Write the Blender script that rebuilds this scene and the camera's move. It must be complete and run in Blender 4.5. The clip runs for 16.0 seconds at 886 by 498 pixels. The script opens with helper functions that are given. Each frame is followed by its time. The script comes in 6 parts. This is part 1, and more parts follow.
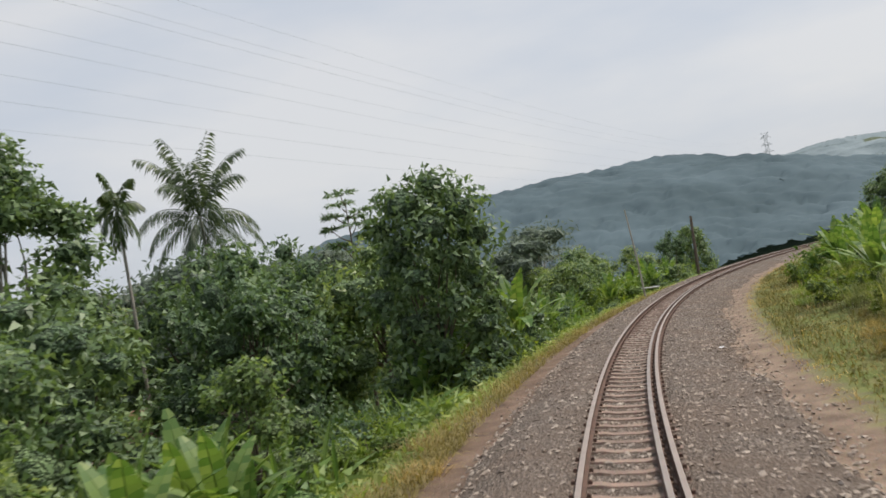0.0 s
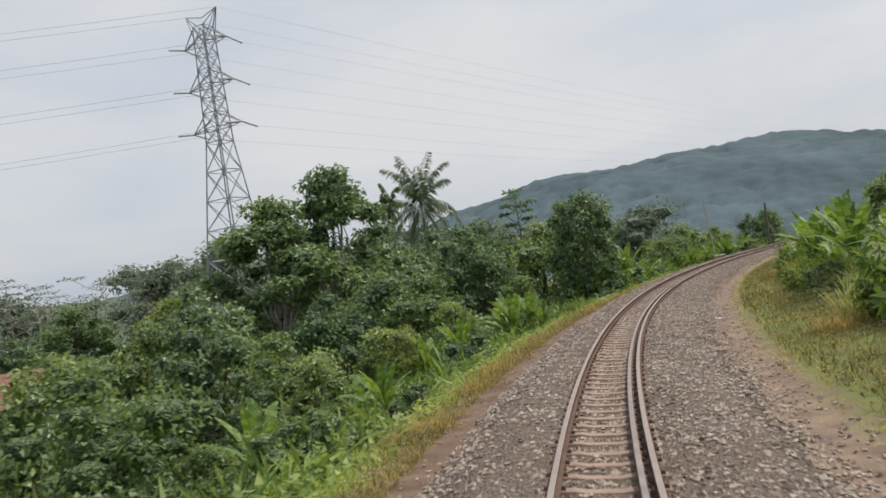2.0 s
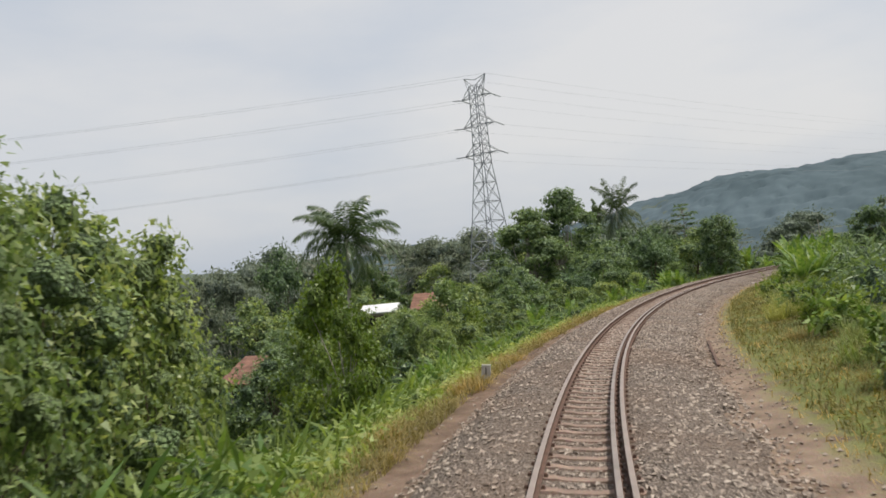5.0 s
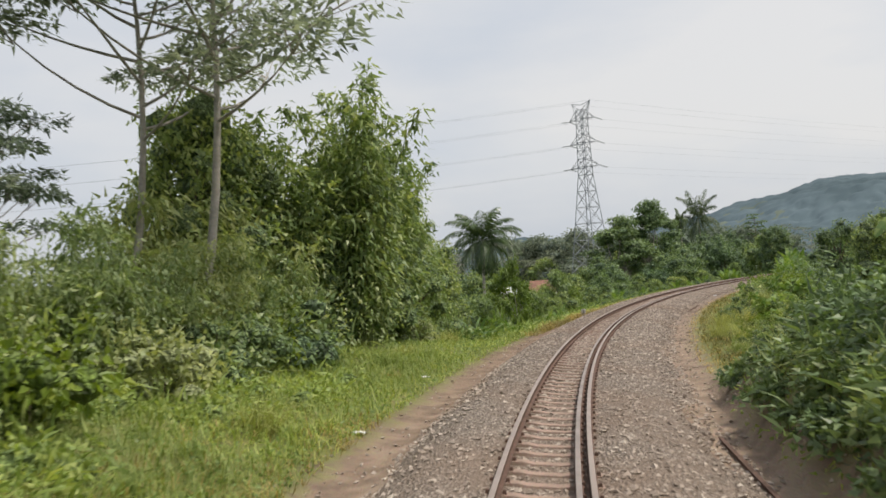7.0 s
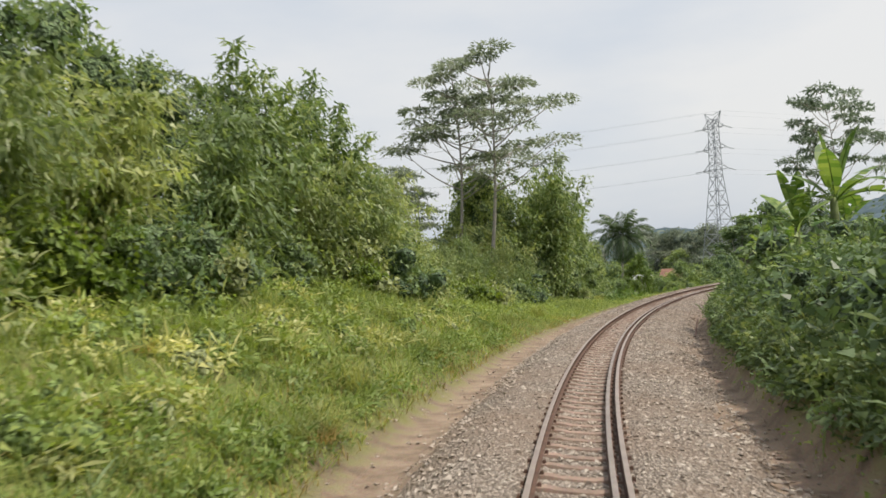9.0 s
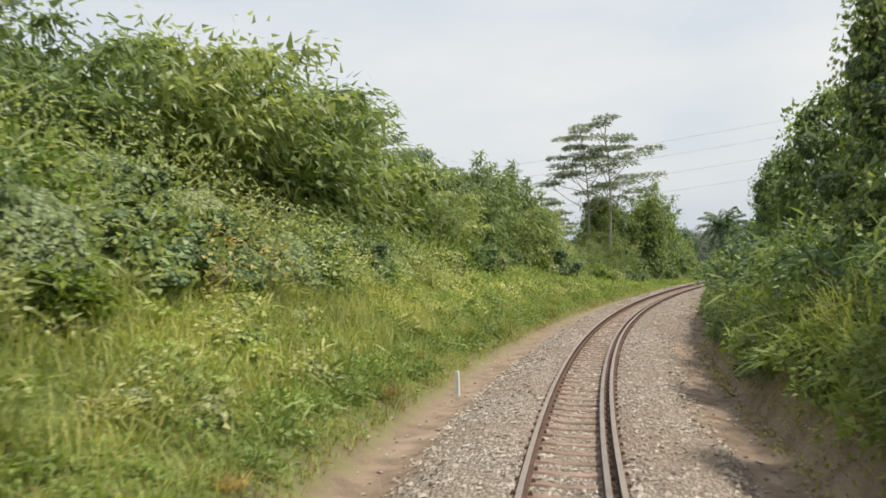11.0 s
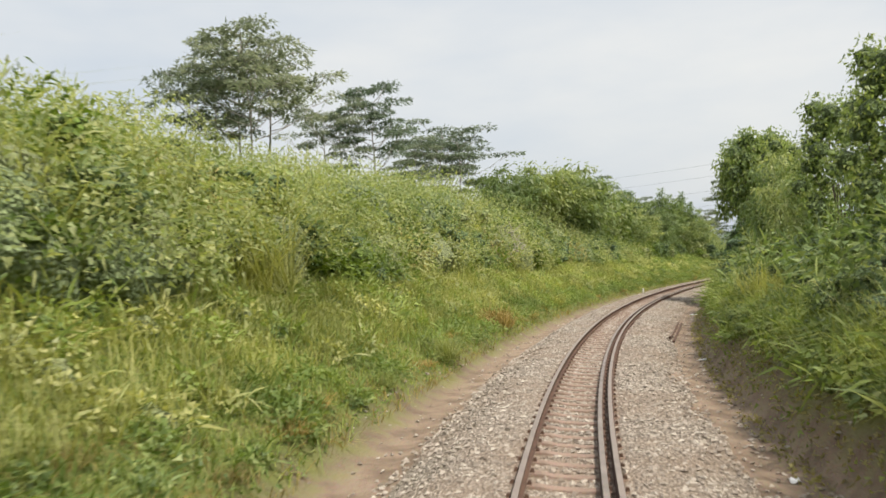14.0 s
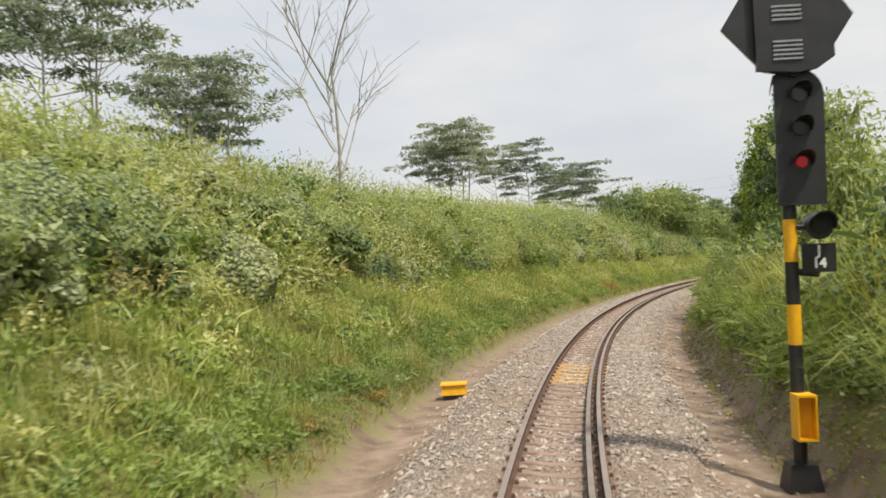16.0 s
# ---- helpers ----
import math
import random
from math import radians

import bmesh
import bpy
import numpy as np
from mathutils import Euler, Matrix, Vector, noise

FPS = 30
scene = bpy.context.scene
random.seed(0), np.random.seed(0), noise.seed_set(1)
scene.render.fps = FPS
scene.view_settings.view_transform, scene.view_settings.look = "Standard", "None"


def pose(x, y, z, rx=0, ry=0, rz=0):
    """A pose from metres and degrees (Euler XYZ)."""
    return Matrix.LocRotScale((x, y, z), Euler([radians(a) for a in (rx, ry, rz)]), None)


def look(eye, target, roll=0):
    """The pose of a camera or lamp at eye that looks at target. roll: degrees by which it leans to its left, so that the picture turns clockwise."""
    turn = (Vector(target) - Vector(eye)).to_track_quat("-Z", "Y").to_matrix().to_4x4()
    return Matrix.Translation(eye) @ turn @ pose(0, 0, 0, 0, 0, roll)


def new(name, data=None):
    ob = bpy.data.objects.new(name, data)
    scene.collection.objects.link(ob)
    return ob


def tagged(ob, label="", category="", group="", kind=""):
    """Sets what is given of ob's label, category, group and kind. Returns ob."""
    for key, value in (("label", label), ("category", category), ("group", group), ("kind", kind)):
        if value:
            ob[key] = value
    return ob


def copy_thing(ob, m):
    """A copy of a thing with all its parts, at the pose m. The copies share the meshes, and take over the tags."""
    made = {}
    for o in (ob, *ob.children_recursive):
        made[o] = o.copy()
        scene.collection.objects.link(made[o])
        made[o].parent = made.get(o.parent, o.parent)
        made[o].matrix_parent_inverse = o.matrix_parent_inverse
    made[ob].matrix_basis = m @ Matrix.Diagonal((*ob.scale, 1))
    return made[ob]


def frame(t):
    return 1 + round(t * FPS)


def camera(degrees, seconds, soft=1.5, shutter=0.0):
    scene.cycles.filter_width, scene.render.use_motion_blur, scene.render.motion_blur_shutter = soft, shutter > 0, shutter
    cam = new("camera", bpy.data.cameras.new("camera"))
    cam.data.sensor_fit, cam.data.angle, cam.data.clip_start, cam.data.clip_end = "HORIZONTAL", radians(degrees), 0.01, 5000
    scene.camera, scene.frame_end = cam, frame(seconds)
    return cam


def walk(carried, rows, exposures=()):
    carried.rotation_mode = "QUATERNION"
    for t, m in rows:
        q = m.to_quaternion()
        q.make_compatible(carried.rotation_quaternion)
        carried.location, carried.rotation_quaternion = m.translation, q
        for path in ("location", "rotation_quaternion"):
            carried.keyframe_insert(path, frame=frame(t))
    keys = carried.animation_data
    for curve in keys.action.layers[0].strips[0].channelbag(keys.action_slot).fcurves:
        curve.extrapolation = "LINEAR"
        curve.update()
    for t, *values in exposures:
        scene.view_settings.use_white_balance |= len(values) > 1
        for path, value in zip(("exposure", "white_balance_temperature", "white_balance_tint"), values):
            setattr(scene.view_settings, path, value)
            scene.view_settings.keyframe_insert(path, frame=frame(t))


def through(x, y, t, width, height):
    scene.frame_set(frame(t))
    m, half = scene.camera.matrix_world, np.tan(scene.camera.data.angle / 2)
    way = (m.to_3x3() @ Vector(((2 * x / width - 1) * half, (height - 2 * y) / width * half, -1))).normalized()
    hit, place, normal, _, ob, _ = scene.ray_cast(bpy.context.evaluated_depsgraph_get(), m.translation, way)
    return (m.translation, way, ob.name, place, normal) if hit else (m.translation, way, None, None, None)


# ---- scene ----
cam = camera(54.0, 16.0, soft=1.6, shutter=0.15)
# seconds, place, tilt, lean and heading of the camera
ROWS = [
    (0, 0.792, 18.587, 2.606, 92.77, 9.79, 3.38),
    (0.5, 0.201, 10.725, 2.560, 92.47, 9.48, 5.02),
    (1, -0.038, 2.837, 2.515, 92.26, 9.54, 7.15),
    (1.5, -0.056, -4.912, 2.470, 92.26, 9.68, 9.18),
    (2, 0.465, -12.557, 2.425, 91.97, 8.94, 11.00),
    (2.5, 1.072, -20.200, 2.381, 91.89, 8.81, 13.01),
    (3, 1.953, -27.870, 2.336, 91.89, 8.71, 15.04),
    (3.5, 3.245, -35.473, 2.291, 91.99, 8.55, 17.39),
    (4, 4.458, -43.146, 2.246, 92.08, 7.80, 19.59),
    (4.2, 5.162, -46.170, 2.228, 91.88, 6.89, 20.26),
    (4.8, 7.314, -55.007, 2.175, 92.10, 5.83, 22.07),
    (5.4, 9.830, -63.713, 2.122, 92.15, 4.89, 23.95),
    (5.9, 12.197, -70.848, 2.079, 92.16, 4.11, 25.46),
    (6.3, 14.253, -76.450, 2.044, 92.23, 3.46, 26.57),
    (6.5, 15.317, -79.223, 2.027, 92.20, 3.44, 27.27),
    (7, 18.320, -86.025, 1.984, 92.11, 3.75, 29.19),
    (7.5, 21.448, -92.789, 1.940, 92.08, 3.60, 31.24),
    (8, 24.637, -99.571, 1.897, 91.92, 3.38, 33.54),
    (8.5, 28.273, -106.212, 1.853, 91.77, 3.10, 35.92),
    (9, 32.165, -112.747, 1.809, 91.80, 2.85, 38.38),
    (9.5, 36.351, -119.040, 1.765, 91.93, 3.06, 40.37),
    (9.7, 38.006, -121.578, 1.747, 91.74, 3.06, 41.28),
    (10.2, 42.517, -127.814, 1.703, 91.74, 3.24, 43.19),
    (10.7, 47.281, -133.921, 1.658, 91.73, 3.51, 45.18),
    (11.3, 53.318, -141.053, 1.604, 91.69, 3.82, 47.50),
    (11.8, 58.642, -146.850, 1.558, 91.56, 4.10, 49.41),
    (12, 60.865, -149.145, 1.539, 91.67, 3.84, 50.41),
    (12.5, 66.517, -154.779, 1.493, 91.61, 4.12, 52.59),
    (13, 72.412, -160.159, 1.447, 91.62, 3.82, 54.84),
    (13.5, 78.604, -165.363, 1.400, 91.42, 3.67, 57.11),
    (14, 84.873, -170.278, 1.354, 91.53, 3.14, 59.23),
    (14.5, 91.231, -174.899, 1.308, 91.61, 3.49, 61.45),
    (15, 97.910, -179.289, 1.262, 91.62, 3.15, 63.69),
    (15.5, 104.717, -183.569, 1.215, 91.65, 3.60, 65.83),
    (16, 111.729, -187.423, 1.168, 91.66, 3.84, 67.33),
]
walk(cam, [(t, pose(x, y, z, rx, ry, rz)) for t, x, y, z, rx, ry, rz in ROWS], [(0.0, -0.08, 6400, 9), (3.5, -0.08, 6500, 9), (7.0, 0.02, 6600, 9), (12.5, 0.22, 6650, 6), (16.0, 0.18, 6800, 8)])

# The railway curve: radius, gradient and cant; places are given as s along it, u outwards (to the outer rail), z over the rails
RADIUS = 213.3
GRADE = 0.00580
CANT = math.tan(radians(5.00))


# ---------------------------------------------------------------- light
SUN_AZ, SUN_EL = radians(68), radians(62)   # azimuth from +y towards +x
sun_dir = Vector((math.sin(SUN_AZ) * math.cos(SUN_EL), math.cos(SUN_AZ) * math.cos(SUN_EL), math.sin(SUN_EL)))
sun = new("sun", bpy.data.lights.new("sun", "SUN"))
sun.data.energy, sun.data.angle, sun.data.color = 3.9, radians(3.0), (1.0, 0.93, 0.82)
sun.matrix_world = look((0, 0, 200), Vector((0, 0, 200)) - sun_dir)

world = bpy.data.worlds.new("hazy_sky")
scene.world = world
world.use_nodes = True
wn, wl = world.node_tree.nodes, world.node_tree.links
wn.clear()
w_out, w_bg = wn.new("ShaderNodeOutputWorld"), wn.new("ShaderNodeBackground")
w_sky = wn.new("ShaderNodeTexSky")
w_sky.sky_type, w_sky.sun_disc = "NISHITA", False
w_sky.sun_elevation, w_sky.sun_rotation = SUN_EL, SUN_AZ
w_sky.air_density, w_sky.dust_density, w_sky.ozone_density = 1.0, 6.0, 1.0
w_co, w_map = wn.new("ShaderNodeTexCoord"), wn.new("ShaderNodeMapping")
w_map.inputs["Scale"].default_value = (1.0, 1.0, 3.2)
w_no = wn.new("ShaderNodeTexNoise")
w_no.inputs["Scale"].default_value, w_no.inputs["Detail"].default_value, w_no.inputs["Roughness"].default_value = 1.7, 6.0, 0.5
w_ra = wn.new("ShaderNodeValToRGB")
w_ra.color_ramp.elements[0].position, w_ra.color_ramp.elements[1].position = 0.36, 0.66
w_ra.color_ramp.elements[0].color, w_ra.color_ramp.elements[1].color = (5.0, 5.55, 6.45, 1), (7.2, 7.15, 7.2, 1)
w_mix = wn.new("ShaderNodeMix")
w_mix.data_type = "RGBA"
w_mix.inputs["Factor"].default_value = 0.8
w_bg.inputs["Strength"].default_value = 0.12
wl.new(w_co.outputs["Generated"], w_map.inputs["Vector"])
wl.new(w_map.outputs["Vector"], w_no.inputs["Vector"])
wl.new(w_no.outputs["Fac"], w_ra.inputs["Fac"])
wl.new(w_sky.outputs["Color"], w_mix.inputs["A"])
wl.new(w_ra.outputs["Color"], w_mix.inputs["B"])
wl.new(w_mix.outputs["Result"], w_bg.inputs["Color"])
wl.new(w_bg.outputs["Background"], w_out.inputs["Surface"])

# ---------------------------------------------------------------- materials
def material(name):
    m = bpy.data.materials.new(name)
    m.use_nodes = True
    b = m.node_tree.nodes["Principled BSDF"]
    return m, m.node_tree.nodes, m.node_tree.links, b


def ramp(nodes, stops):
    r = nodes.new("ShaderNodeValToRGB")
    e = r.color_ramp.elements
    while len(e) < len(stops):
        e.new(0.5)
    for one, (at, col) in zip(e, stops):
        one.position, one.color = at, (*col, 1)
    return r


def noise_node(nodes, links, scale, detail=5.0, rough=0.55, coord="Object"):
    t, n = nodes.new("ShaderNodeTexCoord"), nodes.new("ShaderNodeTexNoise")
    n.inputs["Scale"].default_value, n.inputs["Detail"].default_value, n.inputs["Roughness"].default_value = scale, detail, rough
    links.new(t.outputs[coord], n.inputs["Vector"])
    return n


def bump(nodes, links, bsdf, height, strength, distance):
    b = nodes.new("ShaderNodeBump")
    b.inputs["Strength"].default_value, b.inputs["Distance"].default_value = strength, distance
    links.new(height, b.inputs["Height"])
    links.new(b.outputs["Normal"], bsdf.inputs["Normal"])


def blend(nodes, links, fac, a, b, mode="MIX"):
    m = nodes.new("ShaderNodeMix")
    m.data_type, m.blend_type = "RGBA", mode
    for key, v in (("Factor", fac), ("A", a), ("B", b)):
        if isinstance(v, (int, float)):
            m.inputs[key].default_value = v
        elif isinstance(v, tuple):
            m.inputs[key].default_value = (*v, 1)
        else:
            links.new(v, m.inputs[key])
    return m.outputs["Result"]


def plain(name, colour, rough=0.7, metal=0.0, spread=0.25, scale=6.0, fine=60.0, relief=0.15):
    """Two scales of mottling and a fine relief on one colour."""
    m, n, l, b = material(name)
    big, small = noise_node(n, l, scale), noise_node(n, l, fine, 3.0)
    dark, light = tuple(c * (1 - spread) for c in colour), tuple(min(1, c * (1 + spread)) for c in colour)
    r = ramp(n, [(0.3, dark), (0.7, light)])
    l.new(big.outputs["Fac"], r.inputs["Fac"])
    col = blend(n, l, 0.35, r.outputs["Color"], small.outputs["Color"], "SOFT_LIGHT")
    l.new(col, b.inputs["Base Color"])
    b.inputs["Roughness"].default_value, b.inputs["Metallic"].default_value = rough, metal
    if relief:
        bump(n, l, b, small.outputs["Fac"], relief, 0.02)
    return m


def foliage(name, stops, through=0.3, gloss=0.45, patch=0.35, glow=(1.5, 1.5, 0.75)):
    """Leaves: each its own tone, the plant as a whole lighter or darker, light coming through the blade."""
    m, n, l, b = material(name)
    geo, info = n.new("ShaderNodeNewGeometry"), n.new("ShaderNodeObjectInfo")
    k = len(stops) - 1
    r = ramp(n, [(i / k, c) for i, c in enumerate(stops)])
    l.new(geo.outputs["Random Per Island"], r.inputs["Fac"])
    big = noise_node(n, l, patch, 3.0)
    big_r = ramp(n, [(0.3, (0.62, 0.66, 0.62)), (0.7, (1.22, 1.18, 1.1))])
    l.new(big.outputs["Fac"], big_r.inputs["Fac"])
    one = ramp(n, [(0.0, (0.72, 0.78, 0.75)), (1.0, (1.25, 1.15, 1.05))])
    l.new(info.outputs["Random"], one.inputs["Fac"])
    col = blend(n, l, 1.0, r.outputs["Color"], big_r.outputs["Color"], "MULTIPLY")
    col = blend(n, l, 1.0, col, one.outputs["Color"], "MULTIPLY")
    l.new(col, b.inputs["Base Color"])
    b.inputs["Roughness"].default_value = gloss
    b.inputs["Specular IOR Level"].default_value = 0.35
    t = n.new("ShaderNodeBsdfTranslucent")
    warm = blend(n, l, 1.0, col, glow, "MULTIPLY")
    l.new(warm, t.inputs["Color"])
    mix = n.new("ShaderNodeMixShader")
    mix.inputs["Fac"].default_value = through
    l.new(b.outputs["BSDF"], mix.inputs[1])
    l.new(t.outputs["BSDF"], mix.inputs[2])
    l.new(mix.outputs["Shader"], n["Material Output"].inputs["Surface"])
    INNER[m] = inner(name + "_inner", stops)
    return m


def inner(name, stops):
    """Close-packed small leaves and twigs inside a crown, cell by cell, with shade painted between."""
    m, n, l, b = material(name)
    co, vor, sep = n.new("ShaderNodeTexCoord"), n.new("ShaderNodeTexVoronoi"), n.new("ShaderNodeSeparateColor")
    vor.inputs["Scale"].default_value = 11.0
    bent = noise_node(n, l, 5.0, 3.0)
    l.new(blend(n, l, 0.12, co.outputs["Object"], bent.outputs["Color"]), vor.inputs["Vector"])
    l.new(vor.outputs["Color"], sep.inputs["Color"])
    # tones a little darker than the outer leaves, for a crown's dim inside
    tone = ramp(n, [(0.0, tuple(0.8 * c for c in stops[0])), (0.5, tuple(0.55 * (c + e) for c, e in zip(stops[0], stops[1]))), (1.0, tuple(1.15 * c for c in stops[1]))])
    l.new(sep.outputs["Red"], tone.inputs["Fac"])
    # colour drops towards the cell edges to stand for shade between leaves
    gap_shade = ramp(n, [(0.25, (1.0, 1.0, 1.0)), (0.7, (0.6, 0.6, 0.52))])
    l.new(vor.outputs["Distance"], gap_shade.inputs["Fac"])
    l.new(blend(n, l, 1.0, tone.outputs["Color"], gap_shade.outputs["Color"], "MULTIPLY"), b.inputs["Base Color"])
    b.inputs["Roughness"].default_value = 0.8
    turn = n.new("ShaderNodeMath")
    turn.operation = "SUBTRACT"
    turn.inputs[0].default_value = 1.0
    l.new(vor.outputs["Distance"], turn.inputs[1])
    bump(n, l, b, turn.outputs["Value"], 1.0, 0.18)
    return m


INNER = {}
LEAF_DARK = foliage("leaf_dark", [(0.070, 0.112, 0.064), (0.138, 0.218, 0.108), (0.215, 0.300, 0.165)])
LEAF_MID = foliage("leaf_mid", [(0.100, 0.158, 0.070), (0.195, 0.280, 0.120), (0.320, 0.385, 0.195)], 0.37)
LEAF_SHEEN = foliage("leaf_sheen", [(0.150, 0.215, 0.090), (0.245, 0.330, 0.140), (0.37, 0.43, 0.215)], 0.45, 0.4)
LEAF_BRIGHT = foliage("leaf_bright", [(0.114, 0.179, 0.031), (0.168, 0.248, 0.042), (0.246, 0.311, 0.066)], 0.35)
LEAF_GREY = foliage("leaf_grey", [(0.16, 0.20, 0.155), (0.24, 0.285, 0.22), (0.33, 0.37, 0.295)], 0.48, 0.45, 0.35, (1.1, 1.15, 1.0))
LEAF_OLIVE = foliage("leaf_olive", [(0.285, 0.335, 0.165), (0.385, 0.425, 0.215), (0.485, 0.51, 0.285)], 0.36)
LEAF_BAMBOO = foliage("leaf_bamboo", [(0.22, 0.29, 0.140), (0.295, 0.365, 0.185), (0.405, 0.45, 0.258)], 0.42)
LEAF_PALM = foliage("leaf_palm", [(0.05, 0.082, 0.042), (0.084, 0.132, 0.062), (0.135, 0.18, 0.09)], 0.25, 0.35)
LEAF_COCONUT = foliage("leaf_coconut", [(0.07, 0.098, 0.064), (0.118, 0.152, 0.096), (0.18, 0.216, 0.142)], 0.35, 0.4)
LEAF_BANANA = foliage("leaf_banana", [(0.096, 0.185, 0.049), (0.162, 0.257, 0.075), (0.251, 0.336, 0.124)], 0.35, 0.5)
GRASS_GREEN = foliage("grass_green", [(0.200, 0.270, 0.085), (0.272, 0.350, 0.112), (0.380, 0.415, 0.170)], 0.35, 0.55, 0.25)
WEED = foliage("weed_leaf", [(0.175, 0.255, 0.080), (0.240, 0.330, 0.104), (0.332, 0.398, 0.152)], 0.35, 0.5, 0.25)
GRASS_TAN = foliage("grass_tan", [(0.27, 0.302, 0.122), (0.355, 0.39, 0.158), (0.455, 0.465, 0.23)], 0.35, 0.6, 0.25)
GRASS_DULL = foliage("grass_dull", [(0.09, 0.098, 0.032), (0.145, 0.145, 0.054), (0.22, 0.19, 0.09)], 0.3, 0.65, 0.3)
LEAF_DRY = foliage("leaf_dry", [(0.240, 0.225, 0.098), (0.325, 0.302, 0.140), (0.42, 0.385, 0.205)], 0.3, 0.7, 0.3)
GRASS_DRY = foliage("grass_dry", [(0.243, 0.189, 0.068), (0.378, 0.284, 0.121), (0.486, 0.378, 0.189)], 0.3, 0.7, 0.4)
# the haze over the hill woods is painted into this bluish leaf colour
LEAF_HILL_HAZED = foliage("leaf_hill_hazed", [(0.096, 0.150, 0.205), (0.101, 0.156, 0.212), (0.106, 0.162, 0.218)], 0.35, 0.9, 0.02, (1.1, 1.1, 1.1))
# distance haze put into the colour of the far valley trees and treetops
LEAF_HAZE = foliage("leaf_tree_hazed", [(0.13, 0.17, 0.135), (0.18, 0.22, 0.175), (0.23, 0.27, 0.215)], 0.35, 0.6, 0.1, (1.1, 1.15, 1.0))
LEAF_VALLEY_HAZED = foliage("leaf_valley_hazed", [(0.12, 0.165, 0.155), (0.135, 0.18, 0.168), (0.15, 0.196, 0.18)], 0.3, 0.9, 0.05, (1.1, 1.1, 1.0))
# paler and bluer again: the mountain's haze is part of the colour
LEAF_MOUNTAIN_HAZED = foliage("leaf_mountain_hazed", [(0.181, 0.242, 0.307), (0.189, 0.251, 0.318), (0.198, 0.260, 0.329)], 0.2, 0.9, 0.02, (1.0, 1.0, 1.0))
BARK_PALE = plain("bark_pale", (0.34, 0.31, 0.27), 0.85, 0, 0.3, 3.0, 30.0, 0.4)
BARK_DARK = plain("bark_dark", (0.13, 0.10, 0.075), 0.9, 0, 0.35, 3.0, 30.0, 0.5)
STEM_GREEN = plain("stem_green", (0.14, 0.17, 0.06), 0.6, 0, 0.3, 4.0, 30.0, 0.2)
RUST = plain("rail_rust", (0.11, 0.062, 0.045), 0.8, 0.2, 0.3, 4.0, 40.0, 0.2)
RAIL_TOP = plain("rail_polished_head", (0.36, 0.29, 0.25), 0.45, 0.6, 0.12, 3.0, 50.0, 0.03)
RAIL_GUARD = plain("guard_rail_head", (0.26, 0.22, 0.20), 0.55, 0.4, 0.2, 2.0, 30.0, 0.05)
CONCRETE = plain("sleeper_concrete", (0.235, 0.165, 0.13), 0.9, 0, 0.35, 2.0, 30.0, 0.3)
CONCRETE_PALE = plain("weathered_concrete", (0.46, 0.45, 0.42), 0.9, 0, 0.3, 6.0, 40.0, 0.3)
YELLOW = plain("yellow_paint", (0.78, 0.40, 0.01), 0.5, 0, 0.15, 4.0, 30.0, 0.1)
YELLOW_WORN = plain("worn_yellow_paint", (0.50, 0.29, 0.10), 0.8, 0, 0.4, 5.0, 40.0, 0.3)
BLACK = plain("black_paint", (0.02, 0.02, 0.022), 0.45, 0, 0.3, 4.0, 30.0, 0.1)
WHITE = plain("white_paint", (0.75, 0.75, 0.73), 0.6, 0, 0.08, 4.0, 30.0, 0.05)
STEEL = plain("galvanised_steel", (0.30, 0.32, 0.34), 0.6, 0.3, 0.15, 1.0, 12.0, 0.05)
TILE_RED = plain("clay_tile", (0.23, 0.12, 0.085), 0.85, 0, 0.35, 2.0, 20.0, 0.3)
TIN_WHITE = plain("sheet_roof_white", (0.72, 0.73, 0.74), 0.45, 0.1, 0.1, 1.0, 12.0, 0.1)
PLASTER = plain("plaster_wall", (0.55, 0.50, 0.42), 0.9, 0, 0.2, 1.0, 14.0, 0.15)
LITTER = plain("white_litter", (0.7, 0.7, 0.72), 0.6, 0, 0.1, 9.0, 60.0, 0.1)

# ---------------------------------------------------------------- geometry helpers


